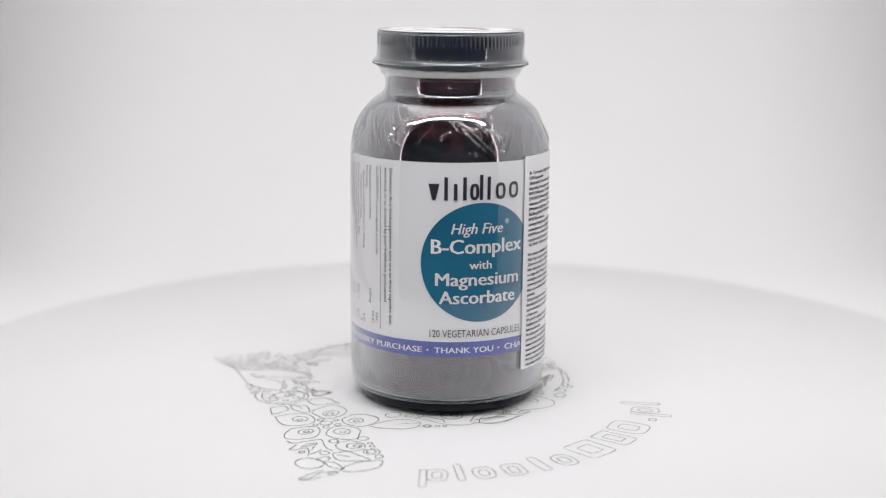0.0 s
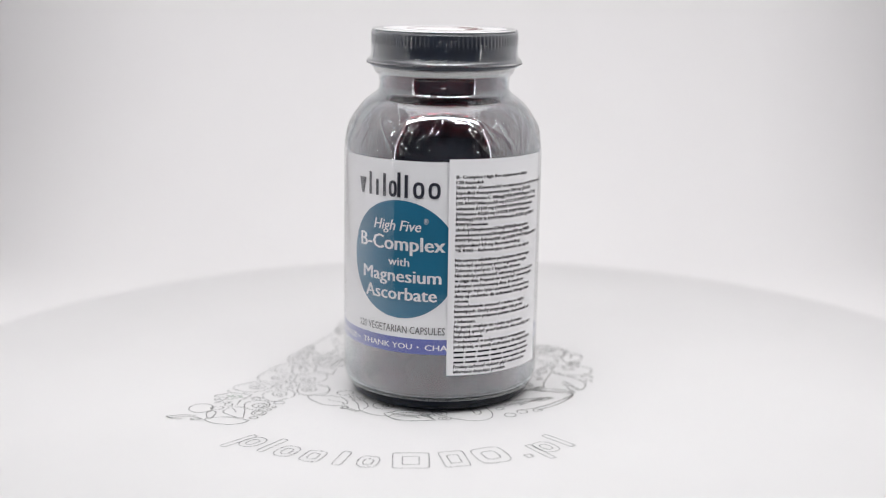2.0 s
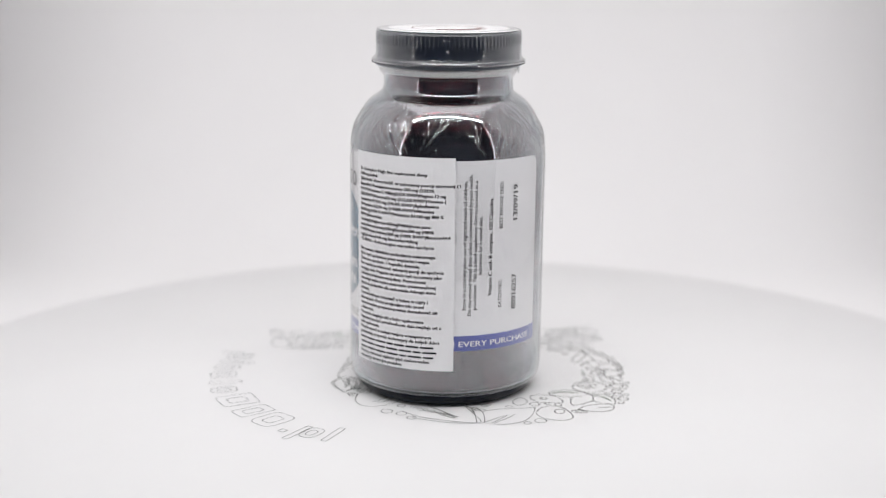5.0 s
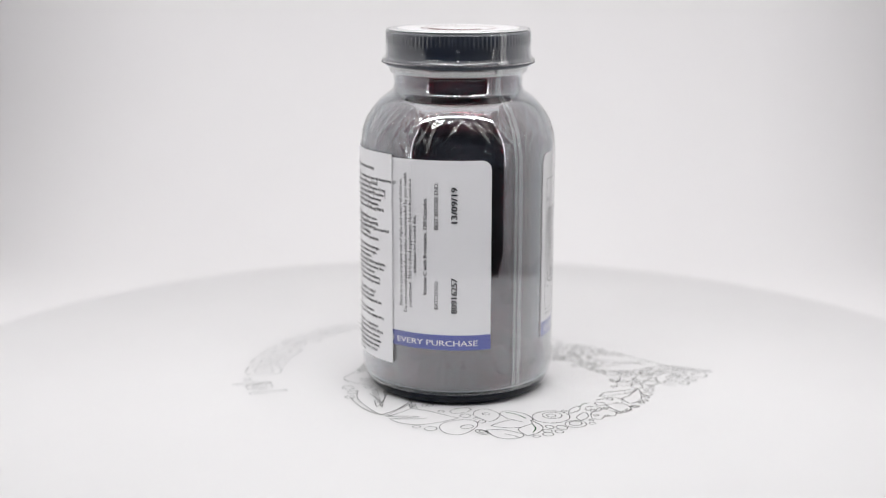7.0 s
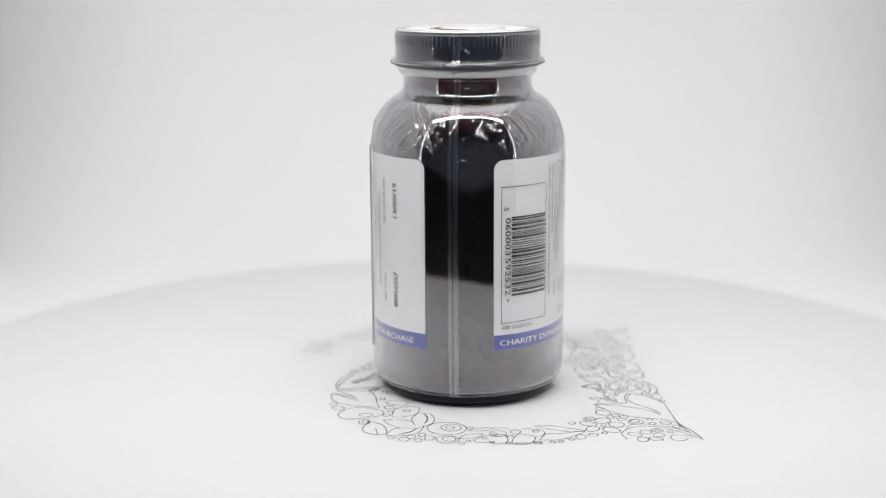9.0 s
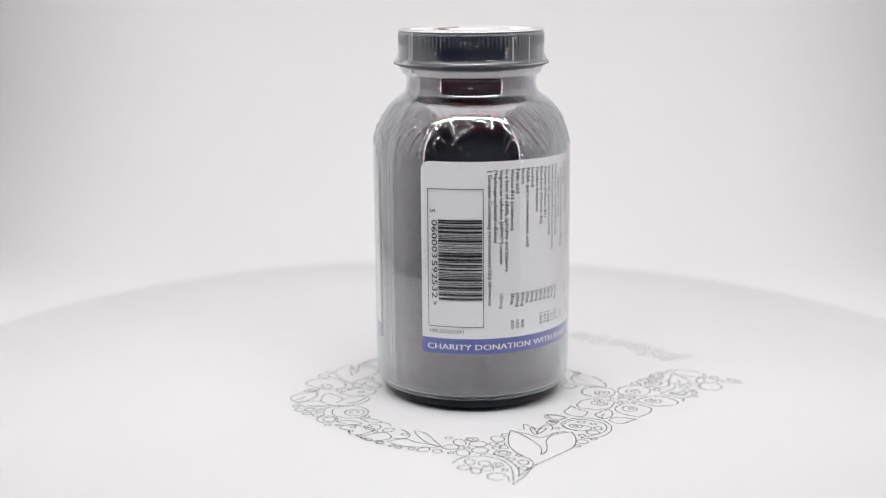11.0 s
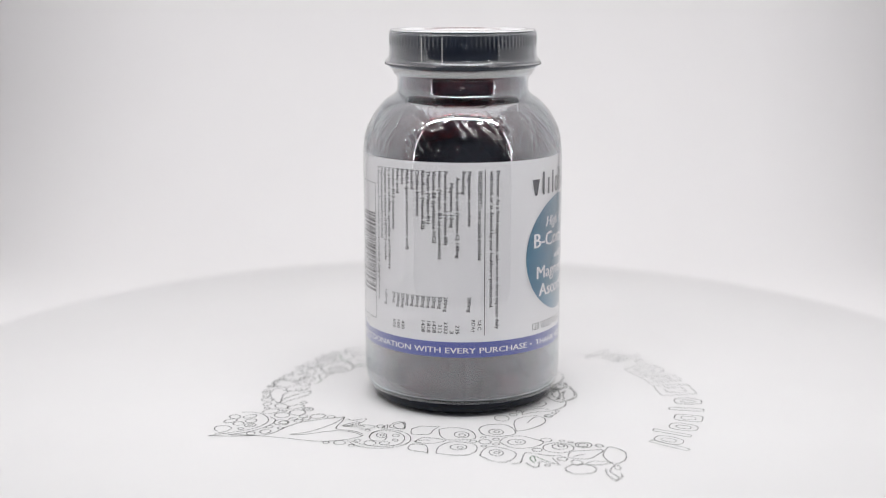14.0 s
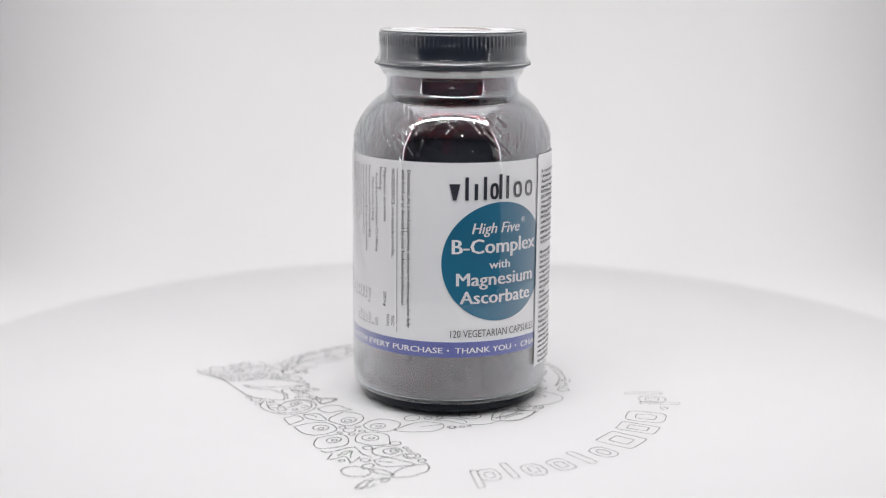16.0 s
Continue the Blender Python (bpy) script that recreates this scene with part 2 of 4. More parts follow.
swash([(-54.6, -62.5), (-52.0, -64.2), (-45.3, -61.0), (-43.3, -61.5), (-41.7, -67.5), (-39.0, -71.1)])
swash([(-51.1, -65.6), (-52.9, -70.3), (-50.8, -70.3), (-47.7, -68.6), (-46.4, -72.3), (-46.4, -75.5)])
swash([(-42.7, -69.8), (-44.2, -72.3), (-46.1, -74.5)])
swash([(-38.8, -73.3), (-34.6, -71.7), (-31.0, -74.3), (-26.6, -78.8), (-31.5, -79.7), (-36.2, -79.4), (-38.2, -76.4), (-38.8, -73.3)])
swash([(-37.4, -74.5), (-35.0, -75.3), (-33.1, -76.4)])
swash([(-22.9, -78.7), (-22.6, -82.3), (-24.5, -85.9), (-29.8, -88.8), (-35.1, -87.9), (-30.9, -81.5), (-22.9, -78.7)])
swash([(-40.3, -80.9), (-37.3, -81.6), (-34.1, -86.9), (-39.0, -84.5), (-40.3, -80.9)])
swash([(-40.4, -88.1), (-44.1, -90.9), (-46.9, -95.5), (-44.0, -94.6), (-41.1, -90.0), (-35.8, -88.5)])
swash([(-46.9, -95.5), (-43.4, -95.6), (-40.4, -93.5)])
swash([(-70.6, -8.9), (-72.1, -15.5), (-69.5, -21.3), (-64.4, -25.1), (-58.6, -25.2), (-54.3, -21.8), (-52.7, -16.5), (-54.9, -11.6), (-59.2, -10.1), (-63.6, -12.1)])
swash([(-69.9, -9.5), (-68.9, -19.0), (-63.4, -23.8), (-58.2, -22.7), (-54.8, -19.1), (-54.5, -14.2), (-57.7, -10.6), (-62.0, -11.3), (-65.0, -14.5), (-63.5, -18.0), (-59.5, -16.5)])
swash([(-49.6, -67.6), (-47.2, -64.6), (-44.8, -64.1), (-47.5, -66.9), (-49.6, -67.6)], INK_GREEN)
swash([(-44.5, -64.3), (-45.4, -67.5), (-45.7, -70.4)], INK_GREEN)
ring(-43.0, -34.7, 2.4, INK, 1.22, -41)
ring(-43.3, -35.1, 1.1, INK, 1.22, -39)
ring(-52.9, -40.8, 2.7, INK, 0.95, -41)
ring(-52.9, -41.5, 0.9, INK, 1.17, -43)
ring(-33.8, -42.1, 2.4, INK, 1.11, -41)
ring(-33.6, -42.2, 0.9, INK, 1.19, -41)
ring(-37.6, -52.9, 2.9, INK, 0.90, -41)
ring(-37.2, -53.3, 0.9, INK, 1.11, -41)
ring(-49.6, -53.3, 2.2, INK, 1.26, -41)
ring(-49.4, -53.4, 0.9, INK, 1.11, -41)
ring(-43.7, -44.7, 2.0, INK, 1.07, -41)
ring(-45.8, -41.5, 1.1, INK, 1.00, -41)
ring(-39.6, -46.2, 1.1, INK, 0.97, -39)
ring(-40.6, -41.8, 0.9, INK, 0.85, -41)
ring(-47.1, -46.6, 0.9, INK, 0.88, -43)
ring(-43.2, -48.7, 1.1, INK, 0.97, -39)
ring(-21.4, -35.8, 2.5, INK, 1.16, -42)
ring(-15.9, -36.7, 1.3, INK, 1.08, -42)
ring(-11.9, -36.3, 1.0, INK, 1.21, -41)
ring(-9.5, -47.0, 1.5, INK, 0.93, -41)
ring(-9.5, -47.0, 1.0, INK, 0.89, -43)
ring(-6.0, -47.0, 0.8, INK, 1.13, -40)
ring(-3.5, -46.8, 0.6, INK, 1.23, -42)
ring(-30.1, -59.5, 1.8, INK, 1.00, -42)
ring(-27.5, -63.9, 0.9, INK, 0.84, -41)
ring(-26.7, -66.7, 0.9, INK, 0.84, -41)
ring(-33.7, -66.5, 5.0, INK, 0.90, -42)
ring(-32.5, -66.3, 2.5, INK, 1.00, -42)
ring(-31.7, -66.3, 1.1, INK, 0.93, -41)
ring(-26.5, -71.5, 2.7, INK, 0.94, -40)
ring(-26.7, -71.4, 1.6, INK, 0.95, -41)
ring(-23.9, -75.9, 1.2, INK, 1.20, -40)
ring(-39.5, -62.2, 1.6, INK, 0.93, -41)
ring(-41.4, -72.9, 1.6, INK, 0.91, -41)
ring(-48.7, -72.2, 0.9, INK, 1.12, -40)
ring(-45.2, -82.1, 4.8, INK, 0.87, -42)
ring(-41.2, -78.2, 1.7, INK, 1.36, -41)
ring(-37.2, -90.3, 1.0, INK, 1.79, -43)
ring(-1.3, -36.1, 3.9, INK, 0.94, -41)
ring(-0.4, -36.0, 1.4, INK, 0.85, -42)
ring(-59.6, -14.2, 1.7, INK, 1.33, -41)
ring(-59.4, -14.3, 0.7, INK, 1.29, -42)
ring(-56.9, -18.1, 1.1, INK, 1.19, -41)
ring(-60.4, -20.7, 0.9, INK, 1.16, -41)
ring(-64.8, -19.7, 1.7, INK, 0.81, -41)
ring(-67.5, -15.9, 1.9, INK, 1.14, -42)
ring(-68.1, -11.1, 0.9, INK, 1.20, -41)
ring(-73.3, -7.9, 1.9, INK, 1.03, -42)
ring(-72.9, -12.6, 0.9, INK, 1.16, -41)
ring(-75.8, -4.3, 1.0, INK, 1.16, -43)
ring(-58.8, -7.4, 0.9, INK, 0.93, -41)
ring(-53.2, -8.5, 1.3, INK, 1.30, -40)
# the stem's head: a tulip, its tip, blossoms and rings
swash([(-53.3, 7.5), (-59.8, 12.1), (-67.0, 15.5), (-74.1, 16.2), (-78.9, 15.4), (-83.1, 16.5), (-86.0, 20.0), (-90.1, 26.0)])
swash([(-53.3, 7.5), (-59.3, 6.1), (-66.4, 6.1), (-72.5, 7.2), (-77.3, 10.2), (-75.6, 7.3), (-72.1, 4.8), (-67.5, 2.3), (-64.2, -1.4), (-63.2, -5.7), (-63.8, -9.8)])
swash([(-53.3, 7.5), (-57.4, 5.1), (-61.7, 3.4), (-64.0, 1.4), (-62.2, -4.1), (-62.4, -8.5)])
swash([(-63.8, -9.8), (-68.4, -8.4), (-73.4, -5.2), (-76.6, -1.8), (-79.1, 3.9), (-82.1, 11.4), (-85.1, 17.9), (-90.6, 24.2), (-94.8, 30.6)])
swash([(-71.3, 38.8), (-68.5, 34.1), (-69.5, 28.8), (-72.6, 25.1), (-77.1, 23.6), (-82.8, 24.3), (-89.2, 27.3), (-94.8, 30.6)])
swash([(-68.8, 27.7), (-70.5, 23.5), (-75.6, 21.9), (-82.0, 22.2), (-86.8, 23.9), (-90.1, 26.0)])
swash([(-53.9, 5.5), (-54.5, 3.1), (-51.6, 1.5), (-50.2, 0.3), (-53.3, -0.6), (-56.4, -1.4), (-54.5, -4.6), (-54.6, -7.2), (-57.8, -6.2), (-59.5, -4.4)])
swash([(-60.6, 1.6), (-57.4, -0.8), (-56.4, -3.5), (-57.2, -4.1), (-59.2, -1.4), (-60.6, 1.6)])
swash([(-92.1, 30.5), (-89.2, 29.1), (-85.2, 29.7), (-84.4, 32.5), (-86.6, 34.9), (-89.3, 33.6), (-90.0, 31.3)])
swash([(-44.7, -11.7), (-47.3, -14.5), (-50.7, -16.2), (-51.0, -13.1), (-49.2, -10.9), (-44.7, -11.7)])
swash([(-52.7, -10.9), (-50.5, -9.2), (-53.5, -9.4), (-53.5, -11.4), (-52.7, -10.9)])
ring(-57.4, 1.0, 0.8, INK, 4.22, -105)
ring(-72.8, 33.4, 1.6, INK, 1.56, -105)
ring(-76.2, 37.2, 2.1, INK, 0.87, -106)
ring(-80.2, 35.3, 1.6, INK, 1.54, -105)
ring(-75.8, 29.9, 1.9, INK, 1.03, -105)
ring(-80.4, 31.2, 1.9, INK, 0.97, -105)
ring(-79.1, 27.0, 1.8, INK, 1.06, -106)
ring(-79.1, 27.0, 0.7, INK, 1.30, -106)
ring(-83.5, 27.0, 1.0, INK, 0.89, -107)
ring(-70.8, 20.6, 2.7, INK, 0.93, -105)
ring(-70.4, 20.1, 1.5, INK, 1.01, -106)
ring(-76.4, 20.7, 1.2, INK, 1.01, -104)
ring(-74.9, 16.9, 1.1, INK, 0.91, -106)
ring(-80.5, 18.5, 1.7, INK, 1.13, -105)
ring(-84.7, 21.1, 1.4, INK, 1.02, -105)
ring(-58.4, 15.3, 2.2, INK, 1.22, -106)
ring(-56.2, 11.1, 1.3, INK, 1.05, -106)
ring(-61.7, 19.0, 1.2, INK, 1.25, -106)
ring(-62.9, 16.5, 1.2, INK, 1.23, -106)
ring(-65.7, 20.0, 1.2, INK, 1.26, -104)
ring(-66.0, 17.2, 1.3, INK, 1.17, -106)
ring(-50.6, 29.2, 1.3, INK, 0.84, -106)
ring(-55.9, 28.0, 2.0, INK, 1.56, -106)
ring(-55.1, 23.0, 2.0, INK, 0.92, -107)
ring(-55.0, 23.5, 0.9, INK, 1.17, -106)
ring(-59.9, 23.4, 2.9, INK, 0.89, -106)
ring(-58.4, 32.5, 2.8, INK, 0.75, -106)
ring(-65.2, 25.7, 2.7, INK, 0.94, -106)
ring(-64.6, 31.5, 2.2, INK, 1.41, -105)
ring(-61.2, 28.3, 1.1, INK, 0.71, -106)
ring(-63.0, 35.0, 1.0, INK, 0.95, -107)
# the bowl: its far side and round to the open side
swash([(-19.3, 47.4), (-21.9, 44.2), (-26.5, 41.9), (-25.2, 45.5), (-22.1, 47.0), (-19.3, 47.4)])
swash([(-19.1, 55.7), (-19.7, 51.8), (-25.1, 48.8), (-23.5, 53.4), (-19.1, 55.7)])
swash([(-23.7, 55.6), (-26.0, 57.4), (-29.2, 55.4), (-32.1, 56.6), (-34.7, 53.6), (-33.6, 49.9), (-31.6, 47.4), (-28.9, 49.4), (-26.2, 50.9), (-23.7, 55.6)])
swash([(-35.9, 39.5), (-40.7, 38.9), (-43.5, 40.2), (-44.4, 42.9), (-42.4, 46.0)])
swash([(-36.2, 45.1), (-35.8, 49.6), (-37.0, 54.9), (-41.7, 52.7), (-42.7, 48.2), (-41.1, 45.6), (-36.2, 45.1)])
swash([(-39.2, 36.2), (-43.4, 33.9), (-51.1, 34.6), (-56.4, 35.1), (-51.1, 37.5), (-43.5, 37.3), (-39.2, 36.2)])
swash([(-44.2, 48.5), (-45.1, 42.3), (-49.2, 40.6), (-56.4, 35.6), (-53.0, 42.9), (-49.3, 46.8), (-44.2, 48.5)])
swash([(2.4, 39.9), (2.0, 36.9), (-0.8, 35.3), (-4.0, 37.9), (-5.8, 42.3), (-5.2, 47.0), (-3.8, 48.3)])
swash([(2.4, 39.9), (2.2, 42.8), (0.8, 44.9)])
swash([(4.8, 60.4), (4.8, 55.0), (2.9, 52.5), (-2.6, 50.7), (-4.0, 47.7), (-4.5, 53.8), (-3.0, 57.2), (1.0, 59.9), (4.8, 60.4)])
swash([(10.9, 46.8), (7.7, 45.2), (2.0, 44.5), (-0.8, 48.1)])
swash([(10.9, 46.8), (8.0, 49.8), (2.9, 52.5)])
swash([(14.2, 49.5), (14.9, 54.6), (13.9, 58.4), (11.1, 60.7), (7.4, 60.8), (5.4, 58.9), (6.7, 55.2), (9.7, 51.2), (14.2, 49.5)])
swash([(10.6, 55.2), (9.4, 57.2), (7.7, 60.8)])
swash([(13.2, 40.7), (15.4, 45.1), (22.4, 49.5), (26.5, 48.3), (27.9, 45.0), (27.0, 40.2), (23.6, 36.8), (17.8, 36.6), (14.1, 38.5), (13.2, 40.7)])
swash([(38.5, 25.8), (36.5, 31.1), (31.9, 34.8), (24.8, 35.7), (17.1, 34.7)])
swash([(38.5, 25.8), (36.6, 26.1), (31.1, 28.6), (26.8, 29.9)])
swash([(40.1, 18.9), (41.8, 12.5), (42.1, 5.8), (41.2, -2.7)])
swash([(38.4, 22.5), (31.6, 20.4), (26.0, 17.0), (23.2, 8.7)])
swash([(11.2, 34.5), (8.7, 31.1), (4.8, 30.0), (2.6, 33.4), (3.1, 38.8), (9.0, 42.5), (11.2, 34.5)])
swash([(27.2, 18.5), (23.0, 23.1), (19.3, 30.7), (16.9, 34.7)])
swash([(-0.3, 36.6), (-2.2, 39.3), (-3.4, 42.6), (-3.5, 45.5)], INK_GREEN)
swash([(-0.5, 36.6), (-2.7, 39.8), (-3.4, 44.9)], INK_GREEN)
swash([(1.5, 58.4), (-1.3, 55.3), (-2.7, 51.2)], INK_GREEN)
swash([(1.3, 58.3), (-1.6, 55.2), (-2.6, 50.7)], INK_GREEN)
swash([(-26.8, 43.0), (-29.3, 40.9), (-31.8, 41.2)], INK_GREEN)
ring(-12.1, 47.7, 6.6, INK, 0.94, -173)
ring(-13.2, 46.5, 3.4, INK, 1.00, -172)
ring(-12.8, 46.5, 1.5, INK, 1.13, -172)
ring(-15.7, 57.7, 3.7, INK, 0.93, -172)
ring(-16.0, 57.1, 2.2, INK, 0.98, -174)
ring(-3.6, 59.3, 1.5, INK, 1.10, -172)
ring(-6.3, 56.3, 1.2, INK, 1.43, -173)
ring(-9.7, 58.5, 1.7, INK, 1.27, -173)
ring(-6.8, 61.6, 1.3, INK, 1.24, -173)
ring(-2.1, 62.2, 1.8, INK, 1.02, -172)
ring(2.3, 62.2, 1.3, INK, 0.81, -173)
ring(16.5, 50.4, 1.7, INK, 1.63, -173)
ring(16.1, 50.3, 1.0, INK, 1.48, -171)
ring(18.5, 43.8, 2.3, INK, 0.76, -172)
ring(30.2, 40.0, 2.1, INK, 0.96, -172)
ring(33.7, 36.3, 1.4, INK, 0.87, -174)
ring(6.5, 35.1, 1.2, INK, 1.04, -173)
ring(12.7, 28.0, 4.1, INK, 0.60, -172)
ring(13.7, 33.6, 1.8, INK, 1.03, -172)
ring(11.7, 37.6, 1.0, INK, 0.85, -171)
ring(11.7, 41.7, 1.4, INK, 0.85, -172)
ring(19.1, 25.7, 1.0, INK, 1.21, -174)
ring(-29.7, 47.1, 2.8, INK, 0.99, -172)
ring(-28.8, 47.8, 0.8, INK, 1.06, -172)
ring(-26.9, 53.0, 1.0, INK, 0.84, -174)
ring(-30.0, 55.3, 0.9, INK, 0.89, -174)
ring(-34.8, 43.6, 1.7, INK, 1.31, -172)
ring(-34.1, 48.2, 1.0, INK, 0.84, -174)
ring(-35.3, 54.6, 0.7, INK, 1.56, -172)
ring(-40.9, 40.6, 1.1, INK, 1.04, -172)
ring(-44.4, 51.2, 1.5, INK, 0.90, -174)
ring(-44.4, 51.2, 0.9, INK, 0.93, -171)
ring(-48.8, 49.0, 0.9, INK, 1.21, -174)
ring(-51.2, 47.6, 0.9, INK, 1.21, -174)
ring(-54.0, 44.5, 1.0, INK, 1.15, -174)
ring(-56.4, 41.4, 1.7, INK, 1.31, -172)
ring(-59.8, 38.1, 1.7, INK, 0.84, -172)
ring(-40.2, 53.4, 1.0, INK, 1.15, -174)
ring(-37.9, 54.3, 0.8, INK, 1.06, -172)
ring(-19.3, 44.5, 1.0, INK, 0.89, -171)
ring(-21.1, 59.7, 1.0, INK, 1.10, -174)
ring(-22.5, 56.8, 0.7, INK, 1.14, -172)
# the bowl, its open side
swash([(35.7, -8.3), (39.0, -1.4), (40.2, 7.0), (38.7, 20.8), (30.2, 15.9), (24.3, 11.5)])
swash([(33.4, -2.9), (33.3, 4.3), (35.5, 12.2), (31.4, 5.2), (26.5, -2.1)])
ring(21.3, 17.4, 1.0)
ring(25.8, 16.1, 0.9)
ring(19.7, -20.8, 8.9, INK, 1.73, 86)
swash([(28.7, -21.7), (29.2, -19.2), (27.2, -17.0), (23.6, -16.5), (21.7, -18.2), (24.9, -18.7), (27.7, -20.3)])
ring(37.6, -13.1, 2.0, INK, 1.03, 86)
ring(38.3, -7.5, 1.8, INK, 1.03, 86)
ring(41.3, -2.7, 1.6, INK, 1.02, 86)
ring(30.5, -10.4, 1.4)
ring(23.3, -32.0, 1.4)
ring(16.6, -33.4, 1.4)
ring(30.0, -5.9, 1.0)
ring(30.9, -3.4, 0.9)
ring(31.8, -0.9, 0.9)
ring(32.6, 1.9, 0.9)
ring(33.5, 4.5, 0.8)
ring(34.0, 7.0, 0.8)
ring(19.5, 18.0, 1.2)
ring(24.9, 15.0, 1.1)
ring(25.8, 17.8, 1.1)
leaf(8.1, -43.0, 16.1, 9, 30, INK)
swash([(27.3, -4.0), (30.6, 3.8), (36.8, 11.5), (34.9, 4.6)])
swash([(22.8, 11.1), (28.5, 15.7), (39.4, 20.1)])
swash([(38.5, 22.0), (32.0, 25.2), (28.6, 27.6), (38.3, 24.8)])
# the bowl back to the stem
leaf(5.0, -42.0, 19.4, 10, 21, INK)
leaf(5.8, -39.5, 14.4, 6, 32, INK, False)
ring(17.8, -31.9, 1.4)
ring(19.0, -28.8, 2.5, INK, 1.04, 23)
ring(18.8, -28.9, 1.0)
ring(24.4, -31.0, 1.5, INK, 1.03, 23)


def outline_block(angle, low, height, width, soft):
    """One plain outlined block of the wordmark that runs round the emblem, in millimetres; low: how far its foot lies from the line; soft: 1 round, near 0 square."""
    cx, cy, radius = -9.80, -13.89, 82.2
    pts = []
    a0 = math.radians(angle)
    for i in range(40):
        w = 2 * math.pi * (i + 0.5) / 40
        u = 0.5 * math.copysign(abs(math.cos(w)) ** soft, math.cos(w))
        v = 0.5 + 0.5 * math.copysign(abs(math.sin(w)) ** soft, math.sin(w))
        r = radius - low - v * height
        a = a0 + u * width / r
        pts.append((cx + r * math.cos(a), cy + r * math.sin(a)))
    ribbon("wordmark_block", pts, INK, width=0.00021)


# plain outlined blocks: angle, foot, height, width and roundness of each
for ang, low, tall, wide, soft in ((-89.9, -4.5, 14.0, 2.2, 0.2), (-86.8, 0, 9.6, 6.6, 0.75), (-81.5, 0, 13.2, 2.2, 0.2), (-76.0, 0, 9.6, 6.8, 0.75), (-68.8, 0, 9.6, 6.6, 0.45), (-61.9, 0, 12.0, 3.0, 0.3),
                                   (-55.3, 0, 9.6, 6.8, 0.75), (-45.4, 0, 13.4, 11.5, 0.2), (-35.0, 0, 13.4, 8.0, 0.2), (-25.8, 0, 13.4, 10.5, 0.5), (-18.0, 0, 2.4, 2.4, 0.3),
                                   (-14.2, -4.5, 14.0, 2.2, 0.2), (-11.2, 0, 9.6, 6.6, 0.75), (-5.8, 0, 13.4, 2.2, 0.2)):
    outline_block(ang, low, tall, wide, soft)
    if wide > 4:
        outline_block(ang, low + 0.24 * tall, 0.52 * tall, wide * 0.46, soft)

# ---------------------------------------------------------------- jar
jar = tagged(new("supplement_jar"), "amber glass jar with black lid, white label and shrink film", "jar")
R = 0.0342            # glass body
RL = 0.0346           # printed label
BODY = [(29.3, 0.2), (30.8, 0.7), (32.1, 1.8), (33.2, 3.8), (33.9, 6.6), (34.2, 10), (34.2, 30), (34.2, 60), (34.2, 83), (34.0, 88), (33.4, 92), (32.2, 95.8), (30.2, 100),
        (28.4, 102.8), (26.4, 104.9), (24.2, 106.4), (22.7, 107.8), (22.1, 109.6), (22.1, 113.6), (22.6, 114.6), (23.2, 115.4), (23.0, 116.6), (22.4, 117.4), (22.4, 126.5)]
outer = smooth_profile(BODY, 4)
heel = [p for p in outer if p[1] < 0.0052]
wall = [p for p in outer if p[1] >= 0.0052]
inner = [(max(r - 0.0024, 0.001), z) for r, z in wall]
part("glass_heel", lathe_bm([(0, 0.0012), (0.025, 0.0012), (0.0282, 0.0004)] + heel + [(heel[-1][0] - 0.0003, 0.0051), (0, 0.0051)], 128), GLASS_THICK, jar, "thick dark heel of the glass")
part("glass_body", lathe_bm([(0, 0.0053)] + wall + inner[::-1] + [(0, 0.0075)], 128), GLASS, jar, "dark amber glass")


def capsule_fill():
    """Many small capsules heaped inside the jar."""
    bm = bmesh.new()
    rnd = random.Random(4)
    for k in range(150):
        z = 0.009 + 0.078 * (k / 150)
        a, q = rnd.uniform(0, 6.283), 0.0262 * math.sqrt(rnd.random())
        m = Matrix.Translation((q * math.cos(a), q * math.sin(a), z)) @ Euler((rnd.uniform(0, 3), rnd.uniform(0, 3), 0)).to_matrix().to_4x4()
        bmesh.ops.create_uvsphere(bm, u_segments=10, v_segments=8, radius=0.0036, matrix=m @ Matrix.Diagonal((1, 1, 1.9, 1)))
    ob = part("capsules", bm, CAPSULE, jar, "brown capsules heaped in the jar")
    ob["kind"] = "stuff"


capsule_fill()


def knurl(a, r, z):
    if 0.1245 < z < 0.1285:
        return r + 0.00026 * max(-0.6, math.sin(a * 104))
    return r


LID_PROFILE = [(0.0, 0.12900), (0.0232, 0.12900), (0.0242, 0.12905), (0.0250, 0.12870), (0.02535, 0.12800), (0.0254, 0.12700), (0.0254, 0.12550), (0.0254, 0.12470), (0.02535, 0.12430), (0.0253, 0.12290),
               (0.0252, 0.12240), (0.0252, 0.12020), (0.0253, 0.11940), (0.0258, 0.11880), (0.0262, 0.11800), (0.0262, 0.11740), (0.0257, 0.11680), (0.0246, 0.11660),
               (0.0244, 0.11740), (0.0242, 0.12600), (0.0, 0.12700)]
lid = part("lid", lathe_bm(LID_PROFILE, 384, knurl), LID, jar, "black lacquered metal screw lid with a knurled rim")
part("lid_sticker", lathe_bm([(0, 0.12920), (0.0244, 0.12920), (0.0246, 0.12930), (0.0244, 0.12950), (0, 0.12950)], 96), STICKER, lid, "round white paper sticker on the lid")
part("sticker_ring", lathe_bm([(0.0128, 0.12960), (0.0132, 0.12960), (0.0132, 0.12965), (0.0128, 0.12965)], 96, close=True), RED_PRINT, lid)
